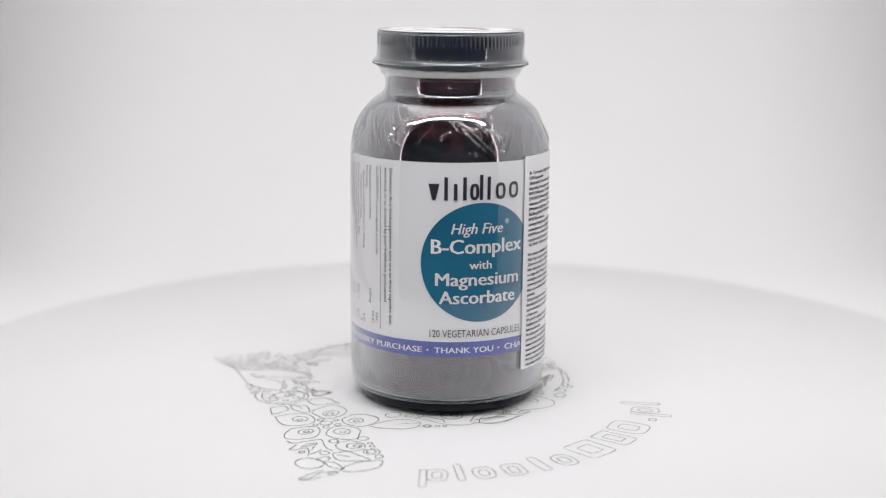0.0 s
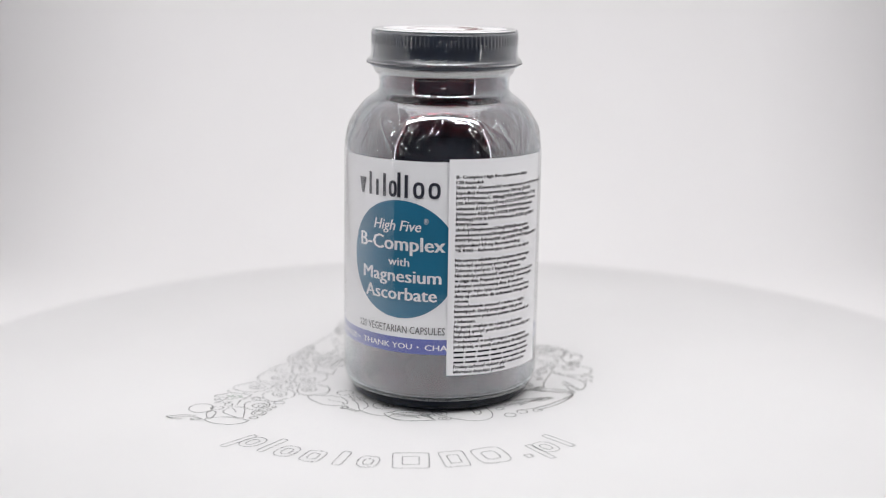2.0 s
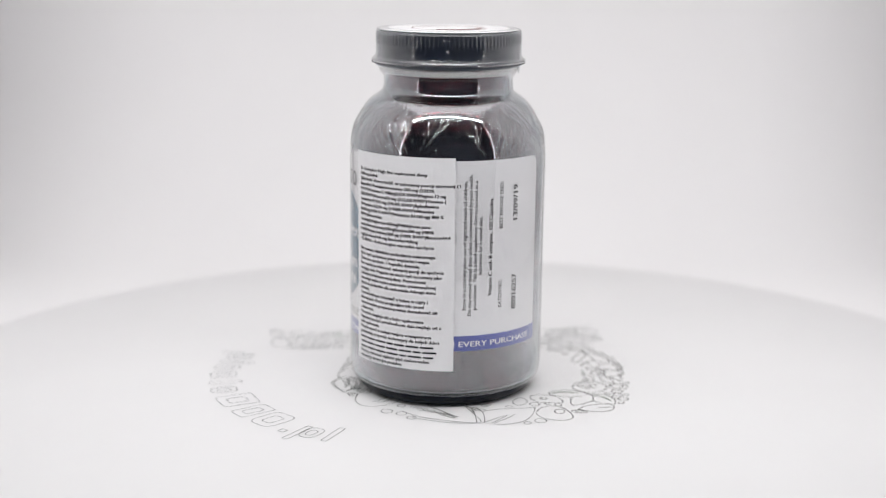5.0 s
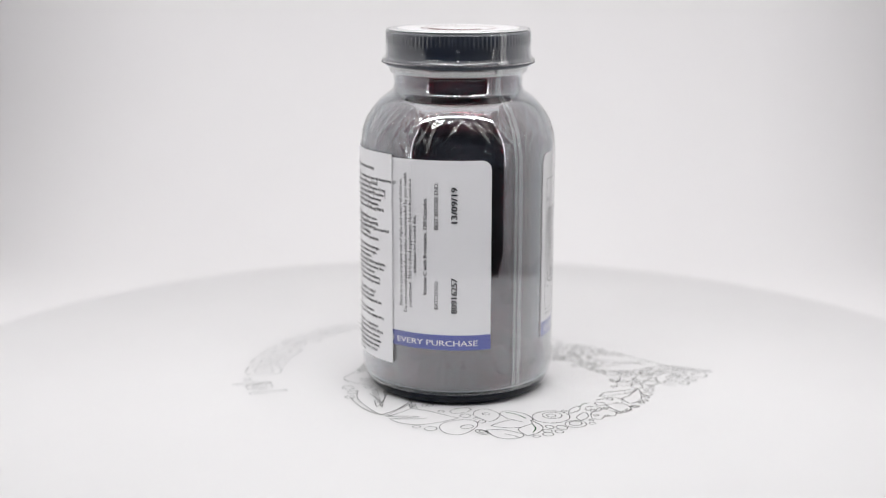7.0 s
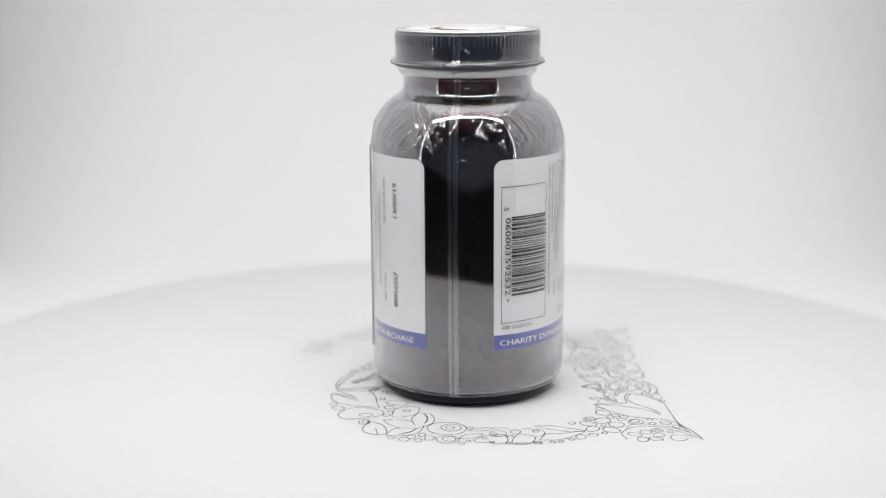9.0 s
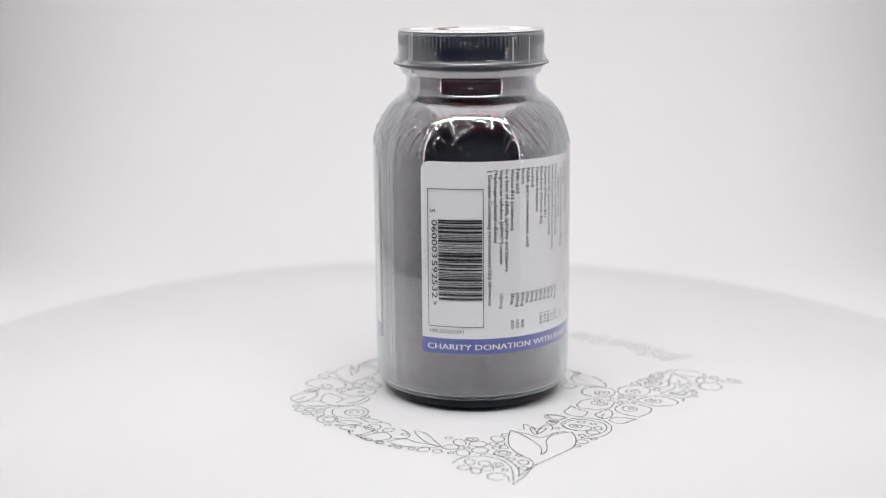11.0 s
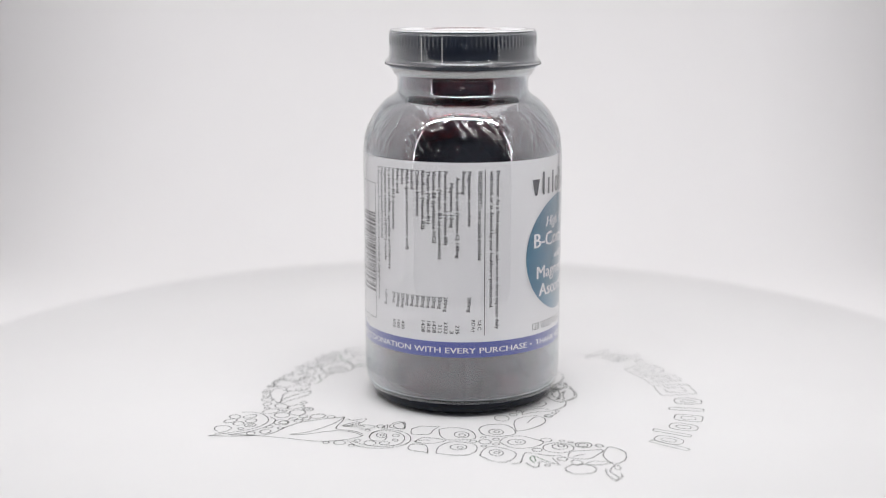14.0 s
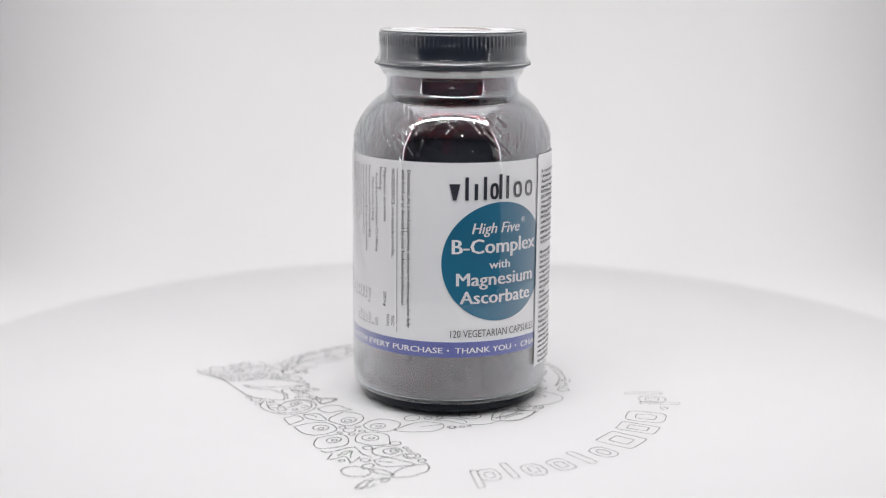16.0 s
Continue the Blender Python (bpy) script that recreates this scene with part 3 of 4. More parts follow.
for k in range(9):
    a = k * 0.22
    part("sticker_mark", box_bm(0.0102, 0.0116, -0.0008, 0.0008, 0.12960, 0.12980), RED_PRINT, lid, smooth=False).matrix_basis = pose(0, 0, 0, 0, 0, math.degrees(a))


def level(z):
    """Height on the jar of a height on the flat label."""
    return 0.9855 * z - 0.00008


def patch_bm(a0, a1, z0, z1, radius, corner=0.0, thick=0.00012, corner_a=True, corner_b=True):
    """A sheet wrapped round the jar from angle a0 to a1 (degrees); rounded upper corners."""
    n = max(2, int((a1 - a0) / 2))
    z0, z1 = level(z0), level(z1)
    bm = bmesh.new()
    lo, hi = [], []
    width = math.radians(a1 - a0) * radius
    for i in range(n + 1):
        t = i / n
        u = t * width
        top = z1
        if corner and corner_a and u < corner:
            top -= corner - math.sqrt(max(corner ** 2 - (corner - u) ** 2, 0))
        if corner and corner_b and width - u < corner:
            top -= corner - math.sqrt(max(corner ** 2 - (corner - width + u) ** 2, 0))
        a = math.radians(a0) + u / radius
        c, s = math.cos(a), math.sin(a)
        lo.append((c, s, z0))
        hi.append((c, s, top))
    grid = []
    for r in (radius, radius + thick):
        grid.append([[bm.verts.new((c * r, s * r, z)) for c, s, z in row] for row in (lo, hi)])
    for k, (l, h) in enumerate(grid):
        for i in range(n):
            bm.faces.new((l[i], l[i + 1], h[i + 1], h[i]))
    for row in (0, 1):
        for i in range(n):
            bm.faces.new((grid[0][row][i], grid[0][row][i + 1], grid[1][row][i + 1], grid[1][row][i]))
    for e in (0, n):
        bm.faces.new((grid[0][0][e], grid[0][1][e], grid[1][1][e], grid[1][0][e]))
    bmesh.ops.recalc_face_normals(bm, faces=bm.faces[:])
    return bm


def fine_patch(a0, a1, z0, z1, radius, corner, mat, name, parent, label=""):
    """patch_bm in three stretches, so that the rounded ends have short steps."""
    bm = bmesh.new()
    z0, z1 = level(z0), level(z1)
    deg = math.degrees(corner / radius)
    if not corner:
        return part(name, patch_bm(a0, a1, z0, z1, radius), mat, parent, label, smooth=False)
    cols = [a0 + deg * (1 - math.cos(math.radians(90 * k / 8))) for k in range(9)]
    mid = int((a1 - a0 - 2 * deg) / 2)
    cols += [a0 + deg + (a1 - a0 - 2 * deg) * k / mid for k in range(1, mid)]
    cols += [a1 - deg * (1 - math.cos(math.radians(90 * k / 8))) for k in range(8, -1, -1)]
    top = []
    for a in cols:
        d = min(a - a0, a1 - a) / deg * corner
        top.append(z1 if d >= corner else z1 - corner + math.sqrt(max(corner ** 2 - (corner - d) ** 2, 0)))
    rows = [[bm.verts.new((radius * math.cos(math.radians(a)), radius * math.sin(math.radians(a)), z)) for a, z in zip(cols, zz)]
            for zz in ([z0] * len(cols), top)]
    for i in range(len(cols) - 1):
        bm.faces.new((rows[0][i], rows[0][i + 1], rows[1][i + 1], rows[1][i]))
    for f in bm.faces:
        f.normal_update()
    bmesh.ops.recalc_face_normals(bm, faces=bm.faces[:])
    if bm.faces[:][0].normal.dot(bm.faces[:][0].calc_center_median()) < 0:
        bmesh.ops.reverse_faces(bm, faces=bm.faces[:])
    bmesh.ops.solidify(bm, geom=bm.faces[:], thickness=0.0001)
    return part(name, bm, mat, parent, label, smooth=False)


label_ob = fine_patch(121.9, 441.9, 0.0220, 0.0889, RL, 0.0035, LABEL, "paper_label", jar, "white wrap-around paper label printed in teal, violet and black")
part("violet_band", patch_bm(121.95, 441.85, 0.0218, 0.0272, RL + 0.00005, thick=0.00008), BAND, label_ob, "violet blue band with white lettering", smooth=False)


def wrapped_disc(a0, z0, radius_mm, at_radius, mat, name, parent, label=""):
    bm = bmesh.new()
    n, m = 64, 10
    rings = [[bm.verts.new((0, 0, 0))]]
    for k in range(1, m + 1):
        rings.append([bm.verts.new((radius_mm * 0.001 * k / m * math.cos(6.28318 * i / n), radius_mm * 0.001 * k / m * math.sin(6.28318 * i / n), 0)) for i in range(n)])
    for i in range(n):
        bm.faces.new((rings[0][0], rings[1][i], rings[1][(i + 1) % n]))
    for a, b in zip(rings[1:], rings[2:]):
        for i in range(n):
            bm.faces.new((a[i], b[i], b[(i + 1) % n], a[(i + 1) % n]))
    for v in bm.verts:
        a = math.radians(a0) + v.co.x / at_radius
        v.co = (at_radius * math.cos(a), at_radius * math.sin(a), level(z0 + v.co.y))
    return part(name, bm, mat, parent, label)


wrapped_disc(-71.0, 0.0547, 20.6, RL + 0.00013, TEAL, "teal_disc", label_ob, "teal printed disc carrying white lettering")

FONTS = {}


def flat_text(body, shear=0.0):
    """Outline mesh of a line of writing, one unit high, from the built-in font."""
    key = (body, shear)
    if key not in FONTS:
        cu = bpy.data.curves.new("writing", "FONT")
        cu.body, cu.size, cu.resolution_u, cu.shear = body, 1.0, 2, shear
        ob = new("writing", cu)
        bpy.context.view_layer.update()
        me = bpy.data.meshes.new_from_object(ob.evaluated_get(bpy.context.evaluated_depsgraph_get()))
        bpy.data.objects.remove(ob)
        bpy.data.curves.remove(cu)
        FONTS[key] = me
    return FONTS[key]


def written(name, body, deg, z_mm, mat, parent, cap, length=None, way="across", radius=None, bold=0.0, shear=0.0, squeeze=1.0):
    """Writing bent round the jar. deg, z_mm: where the baseline begins; cap: height of a capital in mm; length in mm."""
    src = flat_text(body, shear)
    radius = radius or RL + 0.00022
    co = np.empty(len(src.vertices) * 3)
    src.vertices.foreach_get("co", co)
    co = co.reshape(-1, 3)
    x0, x1 = co[:, 0].min(), co[:, 0].max()
    k = cap / 0.70
    kx = length / (x1 - x0) if length else k * squeeze
    faces = [tuple(p.vertices) for p in src.polygons]
    verts = []
    for copy in ((0,) if not bold else (-bold, bold)):
        for x, y, _ in co:
            u, v = (x - x0) * kx + copy, y * k
            if way == "across":
                s, z = u, v
            elif way == "up":
                s, z = -v, u
            else:
                s, z = v, -u
            a = math.radians(deg) + s * 0.001 / radius
            verts.append((radius * math.cos(a), radius * math.sin(a), level((z_mm + z) * 0.001)))
    if bold:
        n = len(co)
        faces = faces + [tuple(i + n for i in f) for f in faces]
        for i in range(n, 2 * n):
            x, y, z = verts[i]
            verts[i] = (x * 1.0003, y * 1.0003, z)
    me = bpy.data.meshes.new(name)
    me.from_pydata(verts, [], faces)
    return link(name, me, mat, parent)


def bar(name, deg, z0, wide, tall, mat, parent, radius=None):
    """A plain printed bar; wide and tall in mm, deg its beginning."""
    radius = radius or RL + 0.00022
    return part(name, patch_bm(deg, deg + math.degrees(wide * 0.001 / radius), z0 * 0.001, (z0 + tall) * 0.001, radius, thick=0.00003), mat, parent, smooth=False)


def deg_mm(d):
    return math.radians(d) * RL * 1000


def stroke(name, pts, width, mat, parent, closed=False, radius=None):
    """A printed stroke round the jar through points (mm along, mm up) counted from angle 0."""
    radius = radius or RL + 0.00022
    flat = [Vector((u, z)) for u, z in pts]
    n = len(flat)
    verts = []
    for i, p in enumerate(flat):
        a = flat[(i - 1) % n] if closed or i else p
        b = flat[(i + 1) % n] if closed or i < n - 1 else p
        d = (b - a).normalized() * width / 2
        for q in (Vector((p.x - d.y, p.y + d.x)), Vector((p.x + d.y, p.y - d.x))):
            w = q.x * 0.001 / radius
            verts.append((radius * math.cos(w), radius * math.sin(w), level(q.y * 0.001)))
    faces = [(2 * i + 1, 2 * ((i + 1) % n) + 1, 2 * ((i + 1) % n), 2 * i) for i in range(n if closed else n - 1)]
    me = bpy.data.meshes.new(name)
    me.from_pydata(verts, [], faces)
    return link(name, me, mat, parent)


def wedge_bm(d0, d1, z0, z1):
    """A plain wedge that stands on its tip."""
    bm = bmesh.new()
    radius, tip = RL + 0.00022, (d0 + d1) / 2
    vs = []
    for d, z in ((tip - 0.9, z0), (tip + 0.9, z0), (d1, z1), (tip, z1), (d0, z1)):
        a = math.radians(d)
        vs.append(bm.verts.new((radius * math.cos(a), radius * math.sin(a), level(z * 0.001))))
    bm.faces.new(vs)
    return bm


def round_frame(d0, d1, z0, z1, width):
    """A plain rounded frame between two angles and two heights."""
    u0, u1 = deg_mm(d0) + width / 2, deg_mm(d1) - width / 2
    cu, cz, hu, hz = (u0 + u1) / 2, (z0 + z1) / 2, (u1 - u0) / 2, (z1 - z0 - width) / 2
    pts = []
    for i in range(28):
        a = 2 * math.pi * i / 28
        pts.append((cu + hu * math.copysign(abs(math.cos(a)) ** 0.75, math.cos(a)), cz + hz * math.copysign(abs(math.sin(a)) ** 0.75, math.sin(a))))
    stroke("wordmark_frame", pts, width, WORDMARK, label_ob, True)


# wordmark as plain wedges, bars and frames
WM, WB = 76.3, 1.15
part("wordmark_wedge", wedge_bm(-100.9, -94.9, WM, WM + 5.5), WORDMARK, label_ob, smooth=False)
for d, h in ((-92.2, 7.8), (-87.0, 5.5), (-81.9, 7.8), (-72.6, 8.5), (-68.2, 7.8)):
    bar("wordmark_bar", d, WM, WB, h, WORDMARK, label_ob)
for d0, d1 in ((-78.6, -73.4), (-63.6, -57.2), (-54.9, -48.2)):
    round_frame(d0, d1, WM, WM + 5.6, 1.05)

C = RL + 0.00030
written("writing", "High Five", -88.2, 64.8, WHITE_PRINT, label_ob, 3.7, deg_mm(30.0), radius=C, bold=0.10, shear=0.25)
written("writing", "\u00ae", -57.0, 67.6, WHITE_PRINT, label_ob, 1.9, 1.7, radius=C)
written("writing", "B-Complex", -99.0, 58.0, WHITE_PRINT, label_ob, 5.0, deg_mm(54.5), radius=C, bold=0.20)
written("writing", "with", -77.9, 52.6, WHITE_PRINT, label_ob, 2.9, deg_mm(13.0), radius=C, bold=0.10)
written("writing", "Magnesium", -96.5, 46.9, WHITE_PRINT, label_ob, 4.5, deg_mm(50.0), radius=C, bold=0.18)
written("writing", "Ascorbate", -94.4, 40.6, WHITE_PRINT, label_ob, 4.5, deg_mm(45.5), radius=C, bold=0.18)
written("writing", "120 VEGETARIAN CAPSULES", -99.6, 28.9, GREY, label_ob, 2.6, deg_mm(55.5))
written("writing", "CHARITY DONATION WITH EVERY PURCHASE", 125.5, 23.3, WHITE_PRINT, label_ob, 2.0, deg_mm(131.5), bold=0.07)
written("writing", "\u2022", 258.6, 23.3, WHITE_PRINT, label_ob, 2.0, 0.8)
written("writing", "THANK YOU", 263.2, 23.3, WHITE_PRINT, label_ob, 2.0, deg_mm(34.0), bold=0.07)
written("writing", "\u2022", 299.8, 23.3, WHITE_PRINT, label_ob, 2.0, 0.8)
written("writing", "CHARITY DONATION WITH EVERY PURCHASE", 304.5, 23.3, WHITE_PRINT, label_ob, 2.0, deg_mm(130.5), bold=0.07)

# ingredients, read downwards
for body, d, z, cap, bold in (("Directions: As a food supplement, take one to three capsules daily", -124.6, 86.0, 1.25, 0.0),
                              ("with food, or as directed by your healthcare professional.", -128.2, 86.0, 1.25, 0.0)):
    written("writing", body, d, z, GREY, label_ob, cap, 54.5 if body[0] == "D" else 47.0, "down", bold=0.02)
part("rule", patch_bm(-131.2, -130.9, 0.0295, 0.0865, RL + 0.00022, thick=0.00003), GREY, label_ob, smooth=False)
written("writing", "INGREDIENTS: one capsule provides:", -134.8, 86.0, GREY, label_ob, 1.35, 30.5, "down")
written("writing", "%EC", -134.8, 35.0, GREY, label_ob, 1.2, 3.6, "down")
written("writing", "RDA\u2020", -138.2, 35.0, GREY, label_ob, 1.2, 4.2, "down")
for k, (body, length, inset, amount, share) in enumerate((("Magnesium ascorbate", 18.5, 0, "200mg", ""), ("Providing:", 8, 0, "", ""), ("Ascorbic acid (Vitamin C) 188mg", 27.5, 2, "", "235"),
                                                          ("Magnesium, 12mg", 15, 4, "", "3"), ("Pantothenic acid (Vitamin B5)", 25, 0, "200mg", "3333"),
                                                          ("Niacin (Vitamin B3 as niacinamide)", 30, 0, "50mg", "312"), ("Vitamin B6 (pyridoxine HCl)", 24.5, 0, "20mg", "1428"),
                                                          ("Thiamin (Vitamin B1)", 18, 0, "20mg", "1818"), ("Riboflavin (Vitamin B2)", 20, 0, "20mg", "1428"),
                                                          ("Choline bitartrate", 15.5, 0, "20mg", ""), ("Inositol", 6.6, 0, "20mg", ""), ("PABA (para aminobenzoic acid)", 27.5, 0, "20mg", ""),
                                                          ("Biotin", 5.2, 0, "200ug", "400"), ("Folic acid", 8.4, 0, "200ug", "100"), ("Vitamin B12 (cobalamin)", 21, 0, "20ug", "800"),
                                                          ("In a base of alfalfa, spirulina and bilberry", 35.5, 0, "", ""), ("Vegetarian cellulose (HPMC*) capsule", 32.5, 0, "120mg", ""),
                                                          ("(*Hydroxypropylmethyl cellulose)", 25, 0, "", ""), ("\u2020 European Community recommended daily allowance", 47, 0, "", ""))):
    d = -140.5 - 3.27 * k
    written("writing", body, d, 86.0 - inset, GREY, label_ob, 1.25, length, "down", bold=0.015)
    if amount:
        written("writing", amount, d, 43.0, GREY, label_ob, 1.25, 1.05 * len(amount), "down")
    if share:
        written("writing", share, d, 30.2 + 1.0 * len(share), GREY, label_ob, 1.25, 1.0 * len(share), "down")

# boxed barcode
for d0, d1, z0, z1 in ((126.2, 126.5, 31.6, 79.7), (157.7, 158.0, 31.6, 79.7), (126.2, 158.0, 31.4, 31.6), (126.2, 158.0, 79.5, 79.7)):
    part("box_line", patch_bm(d0, d1, z0 * 0.001, z1 * 0.001, RL + 0.00022, thick=0.00003), GREY, label_ob, smooth=False)
rnd = random.Random(11)
z = 41.0
while z < 69.5:
    h = rnd.choice((0.26, 0.26, 0.52, 0.78))
    part("barcode_bar", patch_bm(132.5, 157.2, z * 0.001, (z + h) * 0.001, RL + 0.00022, thick=0.00003), BLACK, label_ob, smooth=False)
    z += h + rnd.choice((0.30, 0.30, 0.56, 0.62))
written("writing", "5", 127.6, 72.6, BLACK, label_ob, 2.0, 1.3, "down")
written("writing", "060003", 128.6, 68.8, BLACK, label_ob, 2.0, 13.2, "down")
written("writing", "592532", 128.6, 54.6, BLACK, label_ob, 2.0, 13.2, "down")
written("writing", ">", 128.6, 40.2, BLACK, label_ob, 2.0, 1.2, "down")
written("writing", "HSB 253/2012/V1", 127.0, 29.2, GREY, label_ob, 1.2, 12.0)

# storage notes, batch and date, read upwards
for body, d, z0, length in (("Store in a cool dry place out of sight and reach of children.", 29.2, 36.5, 45.5), ("Do not exceed stated dose unless recommended by your health", 32.4, 34.5, 49.5),
                            ("practitioner. This is a food supplement. Not to be used as a", 35.4, 36.5, 45.5), ("substitute for a varied diet.", 38.4, 49.0, 20.5)):
    written("writing", body, d, z0, GREY, label_ob, 1.25, length, "up", bold=0.015)
written("writing", "Vitamin C with B complex. 120 Capsules.", 44.8, 41.3, BLACK, label_ob, 1.4, 34.6, "up", bold=0.04)
written("writing", "BATCH NO:", 51.5, 36.6, GREY, label_ob, 1.4, 10.0, "up")
written("writing", "BEST BEFORE END:", 51.5, 64.9, GREY, label_ob, 1.4, 16.4, "up")
written("writing", "80916257", 62.3, 35.2, BLACK, label_ob, 2.1, 12.6, "up", bold=0.09)
written("writing", "13/09/19", 62.3, 67.3, BLACK, label_ob, 2.1, 12.4, "up", bold=0.09)

# sticker in another language, stuck on over the film
RS = 0.03515
sticker = part("ingredients_sticker", patch_bm(-43.3, 22.6, 0.0146, 0.0900, RS, thick=0.00015), STICKER, jar, "white paper sticker with dense black writing", smooth=False)
RT = RS + 0.00025
STICKER_TEXT = ("B- Complex High five suplement diety", "120 kapsu\u0142ek", "Sk\u0142adniki Zawarto\u015b\u0107 w zalecanej porcji dziennej (1", "kapsu\u0142ka) Kwaspantotenowy 200 mg (3333%",
                "RWS*)Witamina C 188mg(235% RWS*)Magnez 12 mg", "(3% RWS*)Niacyna50 mg (312,5% RWS*)Tiamina (", "witamina B1)20 mg (1818% RWS*)Ryboflawina",
                "(Witamina B2)20 mg (1428% RWS*)Witamina", "B620mg(1428 % RWS*)Witamina B1220 ug( 800 %", "RWS*)Dwuwinian", "choliny20mgInozytol20mgPABA(kwas para-",
                "aminobenzoesowy)20mgBiotyna200 \u00b5g (400%", "RWS*)Kwas foliowy200 \u00b5g (100% RWS*)Bacerus44,4", "mgSpirulina14,8 mg Bor\u00f3wka14,8mg", "*% RWS - Referencyjne warto\u015bci spo\u017cycia",
                "Nie zawiera sk\u0142adnik\u00f3w pochodzenia zwierz\u0119cego.", "Mo\u017ce by\u0107 spo\u017cywany przez wegetarian i wegan.", "Zalecane spo\u017cycie: 1 kapsu\u0142ka dziennie.",
                "Nie nale\u017cy przekracza\u0107 zalecanej porcji do spo\u017cycia", "w ci\u0105gu dnia. Preparat nie mo\u017ce by\u0107 stosowany jako", "substytut zr\u00f3\u017cnicowanej diety. Prowadzenie",
                "zdrowego trybu \u017cycia i stosowanie zr\u00f3wnowa\u017conej", "diety s\u0105 niezb\u0119dne dla zachowania dobrego stanu", "zdrowia", "Ostrze\u017cenia:nie stosowa\u0107 u kobiet w ci\u0105\u017cy i",
                "karmi\u0105cych. Osoby przyjmuj\u0105ce leki, przed", "zastosowaniem preparatu powinny skonsultowa\u0107 si\u0119", "z lekarzem.", "Nr partii: znajduje si\u0119 z boku opakowania",
                "Najlepiej spo\u017cy\u0107 przed ko\u0144cem: data znajduje si\u0119 z", "boku opakowania", "Przechowywa\u0107 w suchym miejscu, w temperaturze",
                "pokojowej, w spos\u00f3b niedost\u0119pny dla ma\u0142ych dzieci", "", "", "", "Prosimy zachowa\u0107 etykiet\u0119 gdy\u017c zawiera wa\u017cne", "informacje dotycz\u0105ce produktu")
for k, body in enumerate(STICKER_TEXT):
    z = 83.5 - 1.805 * k if k < 15 else 54.9 - 1.795 * (k - 15)
    if body:
        longest = 36.0 if k < 15 else 34.6
        letters = 45.0 if k < 15 else 51.0
        written("writing", body, -39.4, z, BLACK, sticker, 1.12, longest * len(body) / letters, radius=RT, bold=0.06)
    else:
        rnd = random.Random(k)
        d = -39.4
        while d < 12:
            w = rnd.uniform(1.6, 5.0)
            bar("illegible_bar", d, z, w, 0.6, BLACK, sticker, RT)
            d += math.degrees((w + 0.6) / 34.9)

# clear shrink film over the whole jar, with seam
FILM_LINE = [(34.0, 4.6), (34.1, 4.9), (34.25, 5.4), (34.45, 6.6), (34.75, 9), (34.9, 14), (34.95, 30), (34.95, 60), (34.95, 84), (34.5, 89.5), (33.3, 94.6), (31.2, 99.6), (29.2, 102.9),
             (27.0, 105.3), (24.8, 106.9), (23.3, 108.2), (22.8, 109.8), (22.9, 113.0), (23.9, 114.5), (24.5, 115.8), (26.2, 117.9), (27.1, 118.8), (26.2, 119.8), (25.7, 121.0),
             (25.6, 124.0), (25.6, 127.6), (25.35, 129.2), (24.6, 129.7), (21.5, 129.75)]


def crumple(a, r, z):
    """Folds of the film, strongest on the shoulder and about the lid."""
    p = Vector((math.cos(a) * 3.4, math.sin(a) * 3.4, z * 95))
    k = math.exp(-((z - 0.0960) / 0.0072) ** 2)
    f = noise.noise(p * 0.8)
    where = max(0.0, min(1.0, 0.60 + 2.2 * noise.noise(p * 0.55 + Vector((3, 9, 1)))))
    slant = Vector((math.cos(a + z * 26) * 7.5, math.sin(a + z * 26) * 7.5, z * 70))
    crease = max(0.0, 0.12 - abs(noise.noise(slant + Vector((7, 0, 0))))) / 0.12
    crease2 = max(0.0, 0.08 - abs(noise.noise(p * 1.9 + Vector((0, 5, 2))))) / 0.08
    fan = Vector((math.cos(a - z * 18) * 12, math.sin(a - z * 18) * 12, z * 55))
    fold = max(0.0, 0.16 - abs(noise.noise(fan + Vector((2, 4, 9))))) / 0.16
    q = r + k * (0.00025 + (1.1 - where) * 0.00050 * fold * fold + 0.0005 * f + 0.00055 * noise.noise(p * 1.5 + Vector((1, 1, 4))) + 0.00016 * noise.noise(p * 3.1) + where * (0.00060 * crease - 0.00040 * crease2))
    q += 0.00010 * noise.noise(p * 0.6)
    if 0.1245 < z < 0.1285:
        q += 0.00006 * math.sin(a * 104)
    m = math.exp(-((z - 0.1165) / 0.0022) ** 2)
    return q + m * 0.00022 * noise.noise(Vector((math.cos(a) * 6, math.sin(a) * 6, z * 300)))


film = part("shrink_film", lathe_bm(smooth_profile(FILM_LINE[:10], 5), 192, crumple), FILM, jar, "clear tight shrink film")
film.visible_shadow = False
loose = part("shoulder_film", lathe_bm(smooth_profile(FILM_LINE[9:17], 12), 640, crumple), FILM_LOOSE, film, "crinkled loose film on the shoulder")
loose.visible_shadow = False
cap_film = part("lid_film", lathe_bm(smooth_profile(FILM_LINE[16:], 5), 416, crumple), FILM_LID, film, "film drawn over the lid")
cap_film.visible_shadow = False
band = part("gathered_band", lathe_bm(smooth_profile([(24.05, 114.3), (24.4, 115.2), (24.85, 116.2), (25.7, 117.3), (26.6, 118.3), (27.15, 118.75)], 4), 320, crumple), FILM_BAND, film, "cloudy gathered film below the lid")
band.visible_shadow = False
seam_line = smooth_profile([(r + 0.12, z) for r, z in FILM_LINE[1:]], 4)


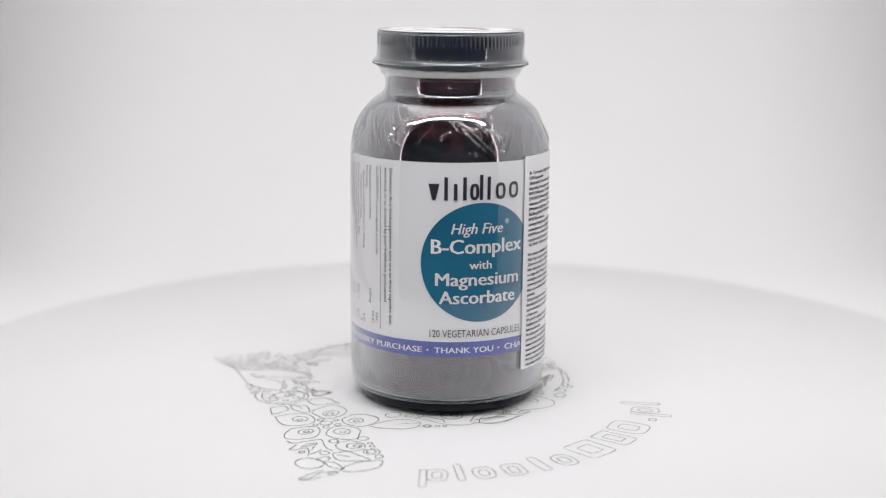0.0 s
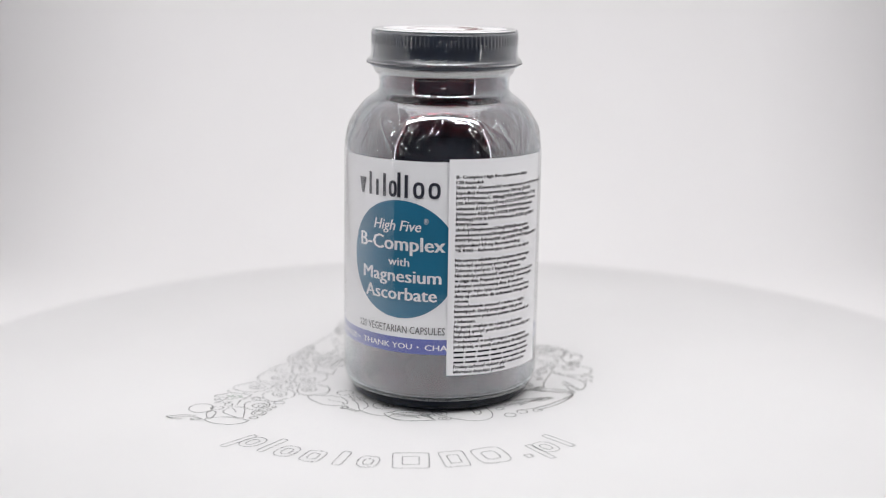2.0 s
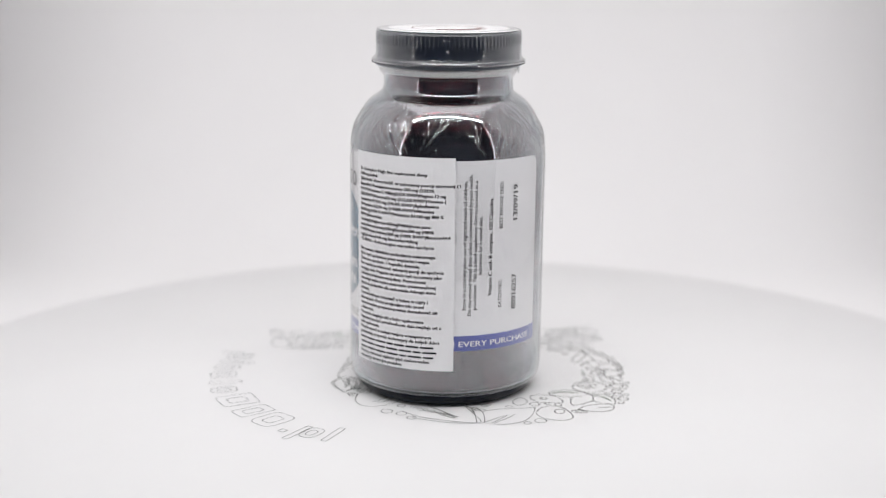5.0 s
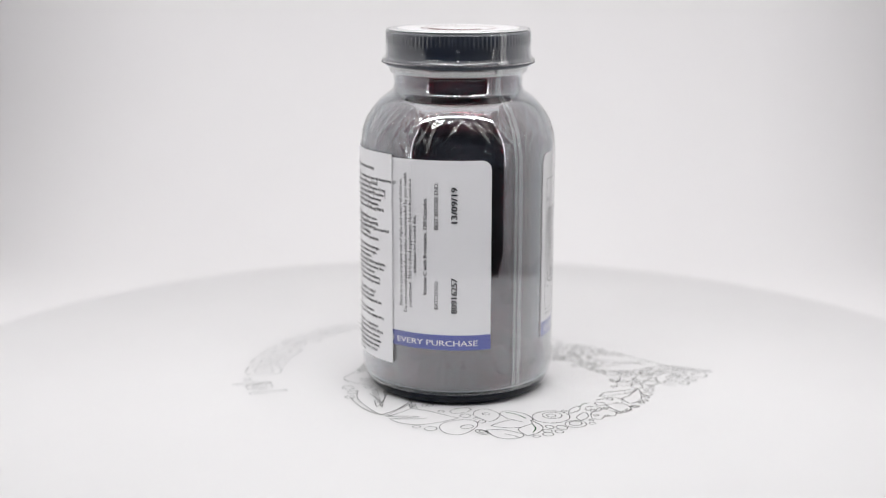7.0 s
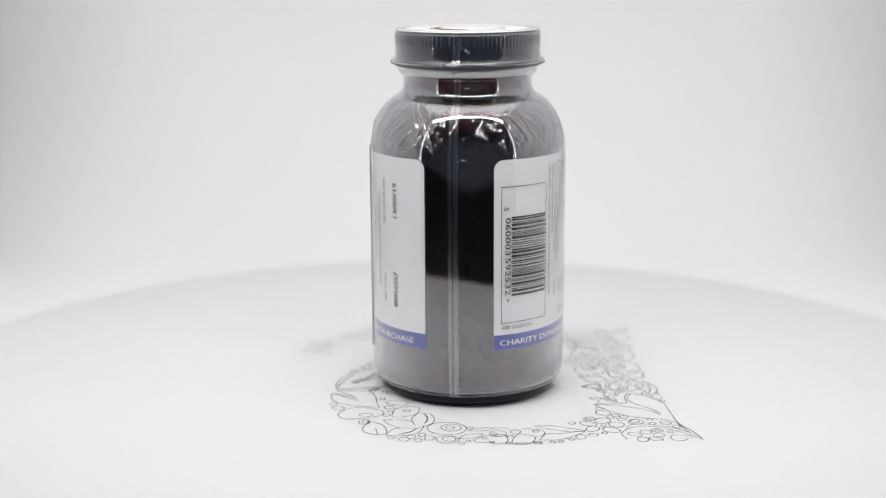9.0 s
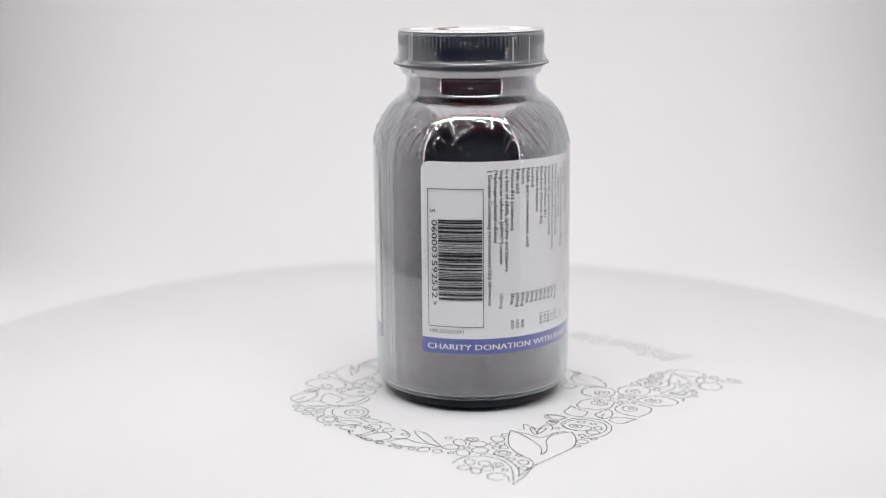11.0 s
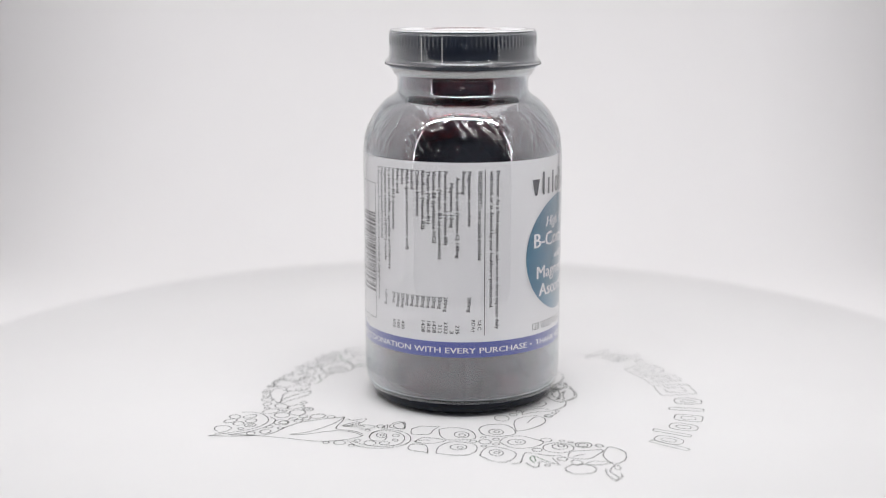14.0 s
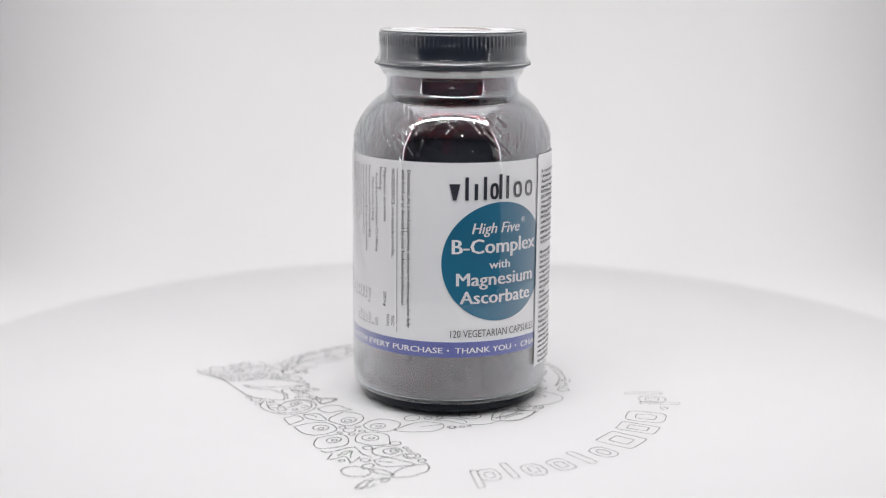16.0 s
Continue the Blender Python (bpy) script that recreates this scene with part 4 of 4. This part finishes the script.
def seam(d0, d1, name):
    bm = bmesh.new()
    rows = [[bm.verts.new(((r + o) * math.cos(math.radians(a)), (r + o) * math.sin(math.radians(a)), z)) for a, o in ((d0, 0), ((d0 + d1) / 2, 0.00012), (d1, 0))] for r, z in seam_line]
    for a, b in zip(rows, rows[1:]):
        for i in range(2):
            bm.faces.new((a[i], a[i + 1], b[i + 1], b[i]))
    bmesh.ops.recalc_face_normals(bm, faces=bm.faces[:])
    ob = part(name, bm, FILM_SEAM, film, "welded seam of the film")
    ob.visible_shadow = False


seam(96.0, 98.2, "seam_strip")
seam(98.9, 101.8, "seam_strip")
# white lumps where the seam is welded under the rim
for z, wide, tall in ((0.1190, 0.0021, 0.0007), (0.1160, 0.0012, 0.0014)):
    bm = bmesh.new()
    bmesh.ops.create_uvsphere(bm, u_segments=12, v_segments=8, radius=1.0, matrix=Matrix.Diagonal((0.0003, wide, tall, 1)))
    for v in bm.verts:
        v.co.z += 0.0004 * noise.noise(v.co * 900)
    lump = part("weld_lump", bm, FILM_BAND, film, "cloudy white weld of the film")
    lump.matrix_basis = pose(0.0272 * math.cos(math.radians(96)) if z > 0.118 else 0.0252 * math.cos(math.radians(96)),
                             0.0272 * math.sin(math.radians(96)) if z > 0.118 else 0.0252 * math.sin(math.radians(96)), z, 0, 0, 96)
    lump.visible_shadow = False
# tear line of small holes below the lid
for k in range(120):
    a = 2 * math.pi * k / 120
    if k == 0:
        me_hole = bpy.data.meshes.new("tear_hole")
        bmh = box_bm(-0.00012, 0.00012, -0.00035, 0.00035, -0.00018, 0.00018)
        bmh.to_mesh(me_hole)
        bmh.free()
    ob = link("tear_hole", me_hole, BLACK, film)
    ob.matrix_basis = pose(0.02706 * math.cos(a), 0.02706 * math.sin(a), 0.1180, 0, 0, math.degrees(a))

# two upright lines of small holes across the film on the lid
me_dot = bpy.data.meshes.new("perforation_hole")
bmh = box_bm(-0.00010, 0.00010, -0.00016, 0.00016, -0.00022, 0.00022)
bmh.to_mesh(me_dot)
bmh.free()
for d in (184.5, 201.2):
    for k in range(9):
        ob = link("perforation_hole", me_dot, WHITE_PRINT, film)
        ob.matrix_basis = pose(0.02585 * math.cos(math.radians(d)), 0.02585 * math.sin(math.radians(d)), 0.1204 + 0.00085 * k, 0, 0, d)

# ---------------------------------------------------------------- small light bar on its stand below the camera
GLOW = bpy.data.materials.new("lit_diffuser")
GLOW.use_nodes = True
GLOW.node_tree.nodes["Principled BSDF"].inputs["Emission Color"].default_value = (1, 0.99, 0.97, 1)
GLOW.node_tree.nodes["Principled BSDF"].inputs["Emission Strength"].default_value = 7.0
light_bar = tagged(new("light_bar"), "small lit light bar on a thin black stand", "lamp")
light_bar.matrix_world = pose(-0.006, -0.445, FLOOR_Z - 0.008)
part("base", lathe_bm([(0, 0), (0.025, 0), (0.026, 0.001), (0.025, 0.005), (0, 0.006)], 32), DARK, light_bar)
part("stand", box_bm(-0.002, 0.002, -0.002, 0.002, 0.005, 0.148, 0.0005), DARK, light_bar)
part("housing", box_bm(-0.030, 0.030, -0.006, 0.002, 0.148, 0.157, 0.001), DARK, light_bar)
part("diffuser", box_bm(-0.026, 0.026, 0.0021, 0.0034, 0.1505, 0.1545, 0.0004), GLOW, light_bar, "lit white diffuser")

# ---------------------------------------------------------------- turning


def turn(t):
    """Degrees by which the table has turned at t seconds."""
    return -21.8759 * t - 0.0490 + 0.462373 * t + 0.211582 * t ** 2 - 0.0739216 * t ** 3 + 0.00638987 * t ** 4 - 0.000169277 * t ** 5


def motions():
    lean = pose(0, 0, 0, -math.degrees(0.0100), math.degrees(0.0073), 0)
    times = [0.5 * k for k in range(33)]
    walk(turntable, [(t, pose(0, 0, 0, 0, 0, turn(t))) for t in times])
    walk(jar, [(t, pose(0, 0, 0, 0, 0, turn(t)) @ Matrix.Translation((-0.00329, -0.00532, 0.0003)) @ lean) for t in times])


motions()
